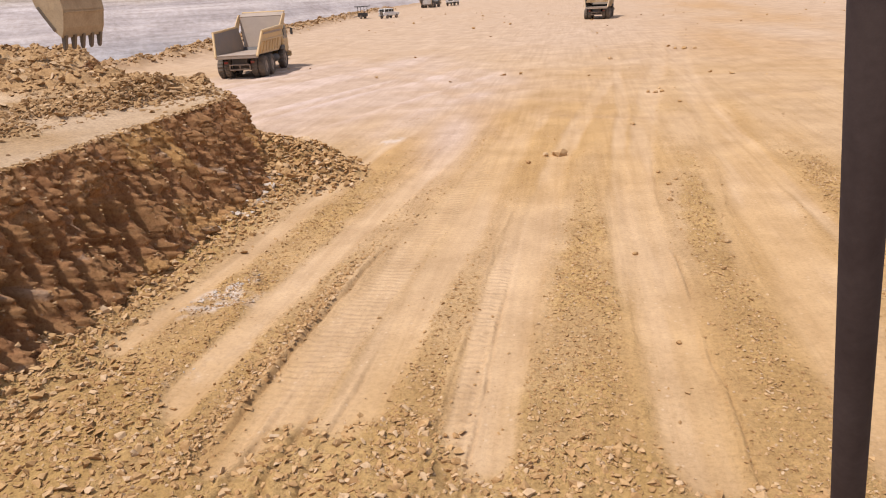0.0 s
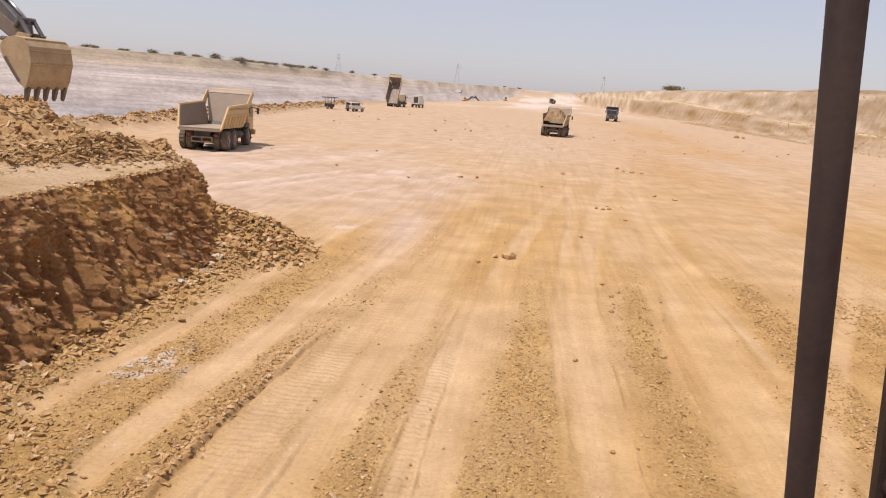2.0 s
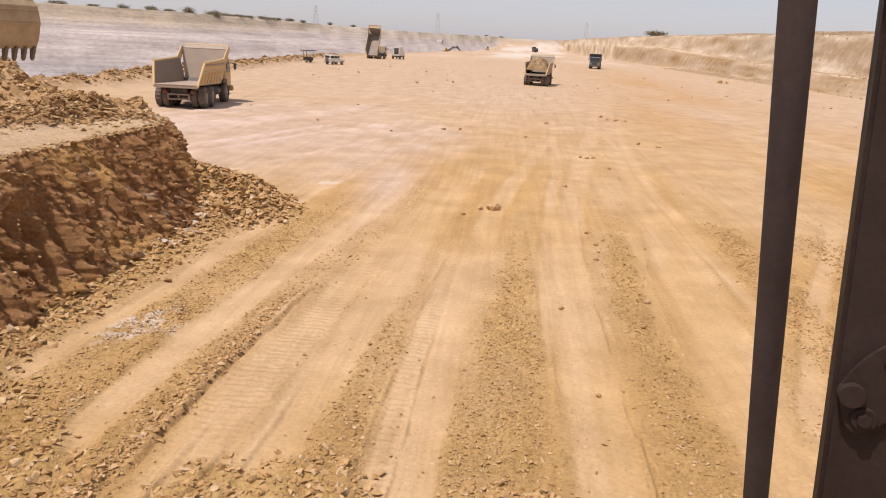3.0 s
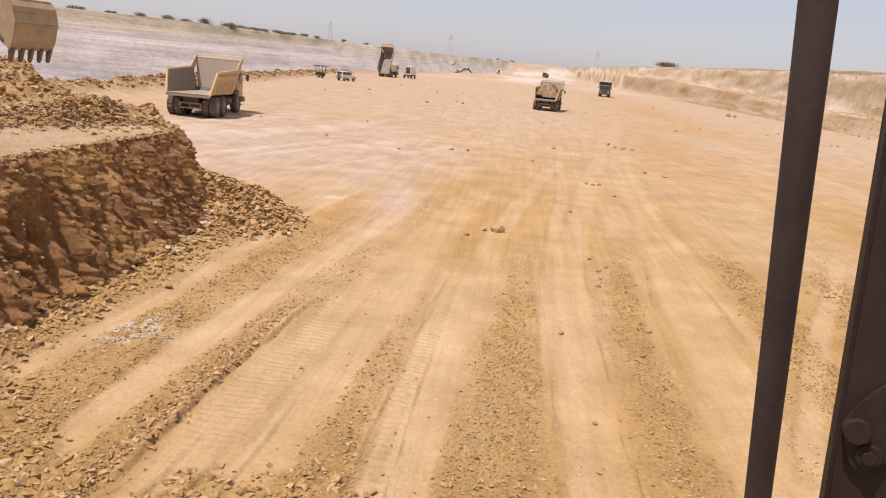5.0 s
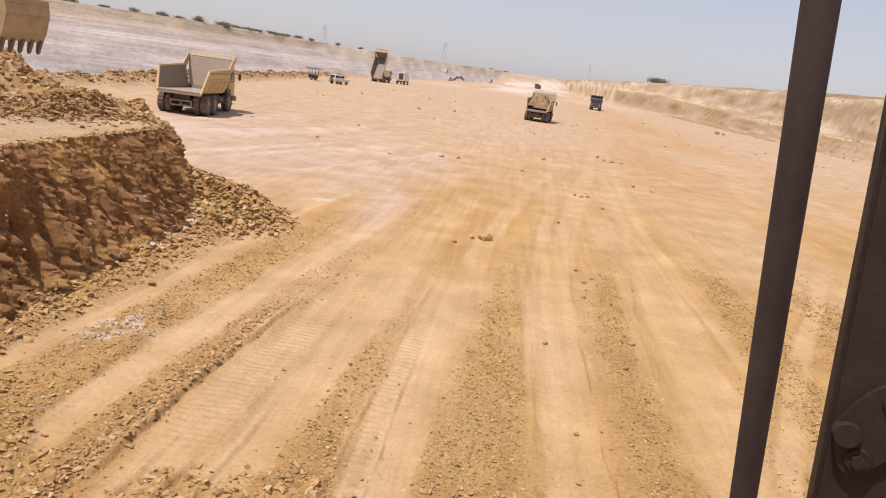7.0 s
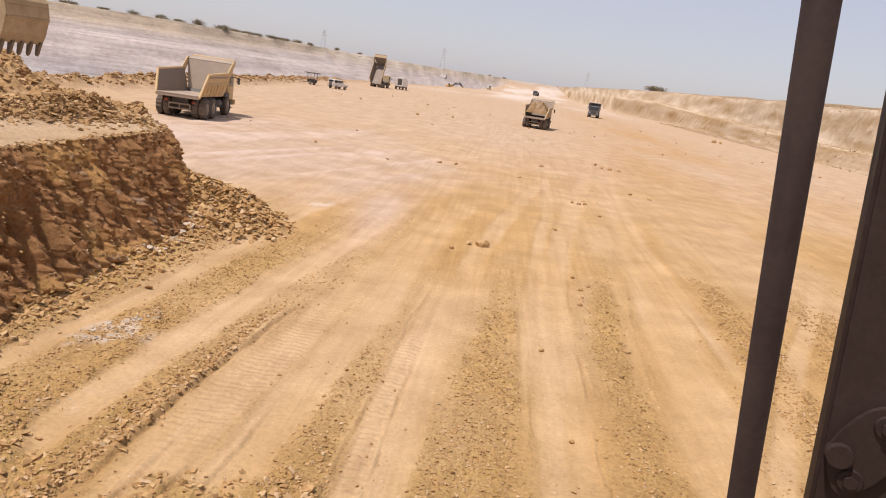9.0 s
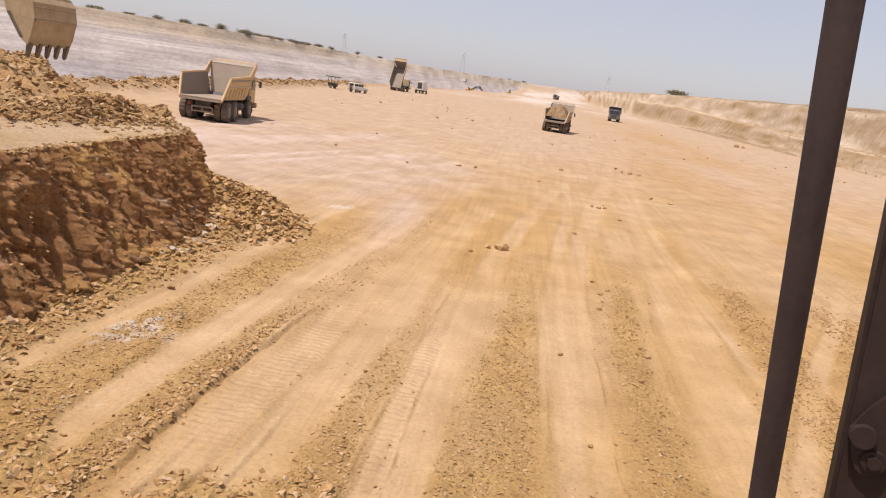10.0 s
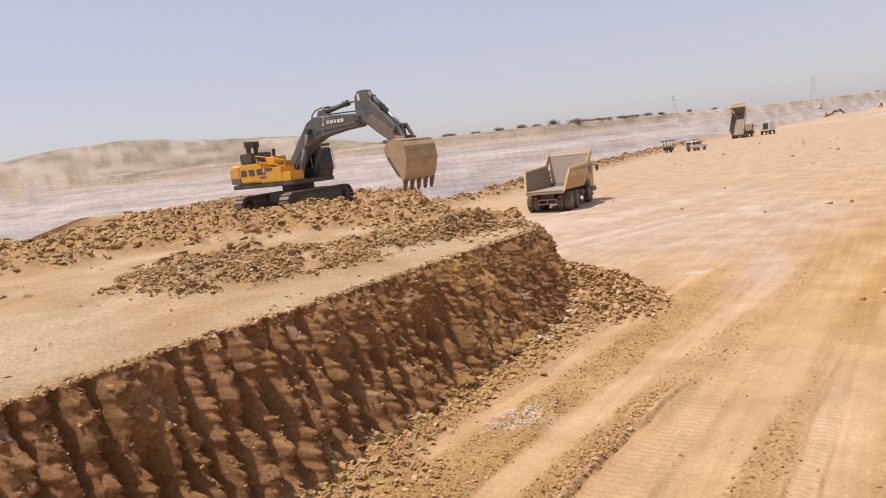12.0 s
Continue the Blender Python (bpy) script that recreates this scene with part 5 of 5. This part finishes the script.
# ---- bushes along the rim, and pylons ----
def bush(x, y, width, height, seed):
    """A low thorny bush: short stems and a ragged crown of many leaf clumps."""
    z = ground_z(x, y) - 0.15
    b = root("bush", pose(x, y, z), "dusty dark green thorn bush on the rim", "bush", "bushes along the rim")
    rnd = random.Random(seed)
    bm = None
    tips = []
    for k in range(6):
        a = rnd.uniform(0, 6.28)
        p = Vector((math.cos(a) * width * rnd.uniform(0.1, 0.34), math.sin(a) * width * rnd.uniform(0.1, 0.34), height * rnd.uniform(0.45, 0.8)))
        bm = tube((p.x * 0.15, p.y * 0.15, -0.1), p, 0.10, 6, bm=bm, r2=0.03)
        tips.append(p)
    part("stems", bm, BARK, b)
    rng = np.random.default_rng(seed)
    n = 1100
    V, F = [], []
    for k in range(n):
        t = tips[k % len(tips)]
        c = np.array(t[:]) + rng.normal(0, 1, 3) * np.array([width * 0.19, width * 0.19, height * 0.20])
        c[2] = max(0.1, c[2] - height * 0.22)
        u, v = rng.normal(0, 1, 3), rng.normal(0, 1, 3)
        u, v = u / np.linalg.norm(u), v / np.linalg.norm(v)
        s = width * rng.uniform(0.025, 0.055)
        V += [c - u * s, c + v * s * 0.6, c + u * s, c - v * s * 0.6]
        F.append([4 * k, 4 * k + 1, 4 * k + 2, 4 * k + 3])
    me = mesh_np("crown", np.array(V), np.array(F), [LEAF], False)
    ob = new("crown", me)
    ob.parent = b
    return b


def polar(az, d):
    return -math.sin(radians(az)) * d, math.cos(radians(az)) * d


def on_rim(az):
    """The place on the skyline at that bearing."""
    r = np.exp(np.linspace(math.log(140), math.log(1300), 500))
    x, y = -np.sin(radians(az)) * r, np.cos(radians(az)) * r
    k = int(np.argmax((land(x, y)[0] - 5.3) / r))
    return float(x[k]) * 1.012, float(y[k]) * 1.012


BUSHES = [  # bearing to the left of straight ahead, width, height
    (-11.0, 12, 3.6), (38.5, 10, 2.6), (33.7, 7, 2.2), (29.5, 5, 2.6), (27.6, 6, 2.8), (25.1, 6.5, 3.6), (23.4, 8, 2.9), (22.3, 7, 2.1), (20.9, 7, 1.7), (19.7, 7, 2.2),
    (18.6, 6, 2.0), (17.7, 6, 2.4), (16.6, 4.5, 2.2), (14.6, 4, 2.4), (12.8, 4, 2.0), (31.5, 5, 1.4), (35.8, 7, 1.8), (26.4, 5, 1.6), (21.6, 7, 1.8), (19.0, 7, 1.7), (1.0, 8, 3.0), (2.2, 6, 2.4)]
for k, (a, w, h) in enumerate(BUSHES):
    bush(*on_rim(a), w * 0.85, h * 0.8, 900 + k)


def pylon(az, d, height):
    x, y = polar(az, d)
    p = root("power_pylon", pose(x, y, ground_z(x, y) - 0.3), "slender grey lattice power pylon far away", "pylon", "power pylons")
    bm = None
    for sx in (-1, 1):
        for sy in (-1, 1):
            bm = tube((sx * 3, sy * 3, 0), (sx * 0.5, sy * 0.5, height), 0.055, 6, bm=bm)
    part("legs", bm, PYLON, p)
    bm = None
    for k in range(10):
        z0, z1 = height * k / 10, height * (k + 1) / 10
        w0, w1 = 3 - 2.5 * k / 10, 3 - 2.5 * (k + 1) / 10
        for s in (-1, 1):
            bm = tube((-w0, s * w0, z0), (w1, s * w1, z1), 0.03, 4, bm=bm)
            tube((s * w0, w0, z0), (s * w1, -w1, z1), 0.03, 4, bm=bm)
    part("bracing", bm, PYLON, p)
    for z, w in ((0.76, 7), (0.86, 6), (0.95, 5)):
        part("cross_arm", tube((-w * 0.6, 0, height * z), (w * 0.6, 0, height * z), 0.09, 6), PYLON, p)


pylon(6.1, 900, 26)
pylon(-5.6, 1150, 28)
pylon(15.7, 820, 24)

# ---- loose rocks and clods ----
ROCK_SHAPES = clod_shapes(10, 5, 0.8, 40)
SMALL_SHAPES = clod_shapes(16, 8, 0.72, 9)
ROCKS = [  # the clods that lie singly on the haul road
    (-0.25, 22.7, 0.62), (-0.7, 22.5, 0.30), (-1.2, 21.6, 0.26), (1.45, 13.85, 0.17), (2.60, 20.1, 0.20), (4.9, 32.4, 0.26), (1.78, 10.0, 0.14), (0.79, 12.05, 0.15),
    (8.6, 56.5, 0.55), (8.0, 57.0, 0.40), (9.3, 56.2, 0.42), (4.2, 35.4, 0.34), (3.85, 35.5, 0.28), (4.5, 35.4, 0.30), (3.0, 12.95, 0.17), (3.2, 16.1, 0.15), (2.75, 18.9, 0.20), (2.72, 18.2, 0.20),
    (2.6, 17.5, 0.22), (3.0, 19.4, 0.18), (2.5, 27.6, 0.34), (2.8, 50.6, 0.45), (43.5, 152, 1.3), (44.8, 151.5, 0.9), (-12.2, 92, 0.5), (-8, 98, 0.5), (-24, 110, 0.6), (9.1, 19.3, 0.26), (8.7, 19.5, 0.2), (0.2, 13.1, 0.16), (3.4, 14.6, 0.2)]
for k, (x, y, s) in enumerate(ROCKS):
    s = s * (0.72 if y < 60 else 0.85)
    v, f = ROCK_SHAPES[k % len(ROCK_SHAPES)]
    me = mesh_np("rock", v * s * np.array([0.95, 0.85, 0.95]), f, [CLOD], False)
    ob = tagged(new("rock", me), "brown earth clod lying on the haul road", "rock", "clods on the haul road")
    ob.matrix_world = pose(x, y, ground_z(x, y) + 0.20 * s, 0, 0, (k * 67) % 360)

RNG = np.random.default_rng(42)


def strew(n, xs, ys, lo, hi, keep, power=2.5):
    """Random places on the land: keep(x, y) gives each one's chance."""
    x, y = RNG.uniform(*xs, n), RNG.uniform(*ys, n)
    ok = RNG.uniform(0, 1, n) < keep(x, y)
    x, y = x[ok], y[ok]
    s = lo + (hi - lo) * RNG.uniform(0, 1, len(x)) ** power
    z = land(x, y)[0] + 0.15 * s
    return list(zip(x, y, z, s))


def near_paths(x, y):
    d = np.full(x.shape, 9.0)
    for ys, xs, hw, treads in WHEEL_PATHS:
        d = np.minimum(d, np.where(y < ys[-1], np.abs(x - np.interp(y, ys, xs)) / hw, 9.0))
    return d


def loose_chance(x, y):
    return np.clip(0.03 + loose_earth(x, y), 0, 1) * (0.07 + 0.93 * smooth(0.7, 1.1, near_paths(x, y))) * (1 - smooth(22, 40, y) * 0.85)


def near_first(x, y):
    return loose_chance(x, y) * np.clip(11.0 / y, 0, 1) ** 1.6


scatter("road_gravel", strew(420000, (-8, 14), (6.5, 34), 0.016, 0.075, near_first, 3.4) + strew(60000, (4.5, 11), (9, 24), 0.02, 0.085, lambda x, y: np.clip(loose_earth(x, y) - 0.2, 0, 1), 3.2), SMALL_SHAPES, CLOD, "small earth clods and gravel strewn between the wheel tracks", "gravel", 1)
scatter("churned_clods", strew(26000, (-8.5, 9), (5.2, 9.6), 0.02, 0.15, lambda x, y: 0.9 * (1 - smooth(-0.3, 0.5, y - np.interp(x, (-9, -6.5, -5, -4.2, -3.6, -2.2, -1.4, -0.8, 1.2, 1.6, 9), (9.4, 8.6, 7.4, 6.6, 7.2, 8.1, 7.2, 6.6, 7.2, 6.6, 6.8)) + 0.9 * fbm(x / 0.9, y / 0.9, 33, 3))), 3.6)
        + strew(9000, (-5.2, -4.2), (6, 16), 0.02, 0.11, lambda x, y: np.exp(-((x - np.interp(y, (6, 8.3, 11.7, 14.5), (-4.6, -4.55, -4.35, -3.95))) / 0.16) ** 2) * (1 - smooth(11, 16, y)), 2.5), SMALL_SHAPES, CLOD, "churned earth clods close to the machine", "clods", 2)
scatter("foot_rubble", strew(26000, (-9.4, -6.4), (3, 20), 0.02, 0.20, lambda x, y: np.exp(-((x + 8.25) / 0.55) ** 2), 3.6)
        + strew(18000, (-11.5, -5.5), (16.8, 24), 0.025, 0.30, lambda x, y: smooth(1.25, 0.75, np.hypot(((x + 8.9) * 0.78 + (y - 19.9) * 0.62) / 2.5, (-(x + 8.9) * 0.62 + (y - 19.9) * 0.78) / 2.4)), 4.5), SMALL_SHAPES, CLOD, "brown rubble fallen to the foot of the cut", "rubble", 3)
scatter("white_crumbs", strew(1500, (-7.2, -5.6), (7, 25), 0.02, 0.10, lambda x, y: smooth(0.18, 0.4, fbm(x * 0.9, y * 0.55, 46)), 2.5)
        + strew(60, (-8.9, -7.9), (14.5, 18.5), 0.08, 0.28, lambda x, y: 1.0 + 0 * x, 1.5), SMALL_SHAPES, PALE_STONE, "pale limestone crumbs beside the cut", "stones", 4)
scatter("berm_rubble", [(x, y, z, s) for x, y, z, s in strew(30000, (-50, -34), (44, 190), 0.10, 0.6, lambda x, y: np.exp(-(line_dist(x, y, BERM) / 1.3) ** 2), 2.2)], SMALL_SHAPES, DARK_CLOD, "rubble heaped along the brink of the pit", "rubble", 5)
scatter("bank_rubble", strew(16000, (55, 76), (95, 270), 0.10, 0.42, lambda x, y: 0.6 + 0 * x, 2.2), SMALL_SHAPES, TAN_CLOD, "rubble and clods on the bank of the haul road", "rubble", 9)
far_bits = strew(500, (-30, 40), (35, 170), 0.10, 0.5, lambda x, y: 0.5 + 0 * x, 3.0)
scatter("far_clods", far_bits, SMALL_SHAPES, CLOD, "scattered clods on the pit floor", "clods", 6)


def in_face(n, lo, hi):
    fx, fy, fz, rib = FACE[0]
    i, j = RNG.integers(2, fx.shape[0], n), RNG.integers(40, fx.shape[1], n)
    ok = (RNG.uniform(0, 1, n) < rib[i, j] ** 6) & (fy[i, j] < 24) & (fx[i, j] > -16)
    i, j = i[ok], j[ok]
    s = lo + (hi - lo) * RNG.uniform(0, 1, len(i)) ** 3.0
    return list(zip(fx[i, j], fy[i, j], fz[i, j], s))


def on_crest(n, lo, hi):
    fx, fy, fz, rib = FACE[0]
    j = RNG.integers(40, fx.shape[1], n)
    ok = (fy[-1, j] < 22) & (fx[-1, j] > -14)
    j = j[ok]
    s = lo + (hi - lo) * RNG.uniform(0, 1, len(j)) ** 3.0
    return list(zip(fx[-1, j] - RNG.uniform(-0.1, 0.5, len(j)) ** 2, fy[-1, j], fz[-1, j] - 0.02, s))


scatter("face_clods", in_face(11000, 0.03, 0.12) + on_crest(6000, 0.02, 0.17), SMALL_SHAPES, DARK_CLOD, "broken brown clods sticking out of the cut face", "clods", 8)


def on_bench(n, lo, hi, keep, power=3.2):
    """Clods on the top of the bench, at random over its surface; keep(x, y) gives each one's chance."""
    tx, ty, tz = TOP[0]
    area = np.abs(np.gradient(tx, axis=0) * np.gradient(ty, axis=1) - np.gradient(tx, axis=1) * np.gradient(ty, axis=0))
    chance = (area * keep(tx, ty) * ((ty > 2) & (ty < 40) & (tx > -50) & (np.hypot(tx + 33.8, ty - 32.1) > 4.4))).ravel()
    pick = RNG.choice(tx.size, n, p=chance / chance.sum())
    s = lo + (hi - lo) * RNG.uniform(0, 1, n) ** power
    wob = RNG.uniform(-0.06, 0.06, (2, n))
    return list(zip(tx.ravel()[pick] + wob[0], ty.ravel()[pick] + wob[1], tz.ravel()[pick] + 0.05 * s, s))


def heaps_near(x, y):
    return (smooth(0.02, 0.22, bench_top(x, y)) + 0.002) * smooth(26, 20, np.hypot(x, y))


def heaps_far(x, y):
    return (smooth(0.06, 0.35, bench_top(x, y)) + 0.004) * smooth(17, 22, np.hypot(x, y))


def end_heap(x, y):
    return np.exp(-((x + 12.3 + 0.3 * (18 - y)) / 1.2) ** 2 - ((y - 18.2) / 1.5) ** 2)


bench_bits = on_bench(20000, 0.025, 0.20, heaps_near, 3.6) + on_bench(30000, 0.06, 0.42, heaps_far, 3.0) + on_bench(1500, 0.05, 0.30, end_heap, 2.8)
scatter("bench_rubble", bench_bits, SMALL_SHAPES, DARK_CLOD, "brown earth clods heaped on the bench", "rubble", 7)
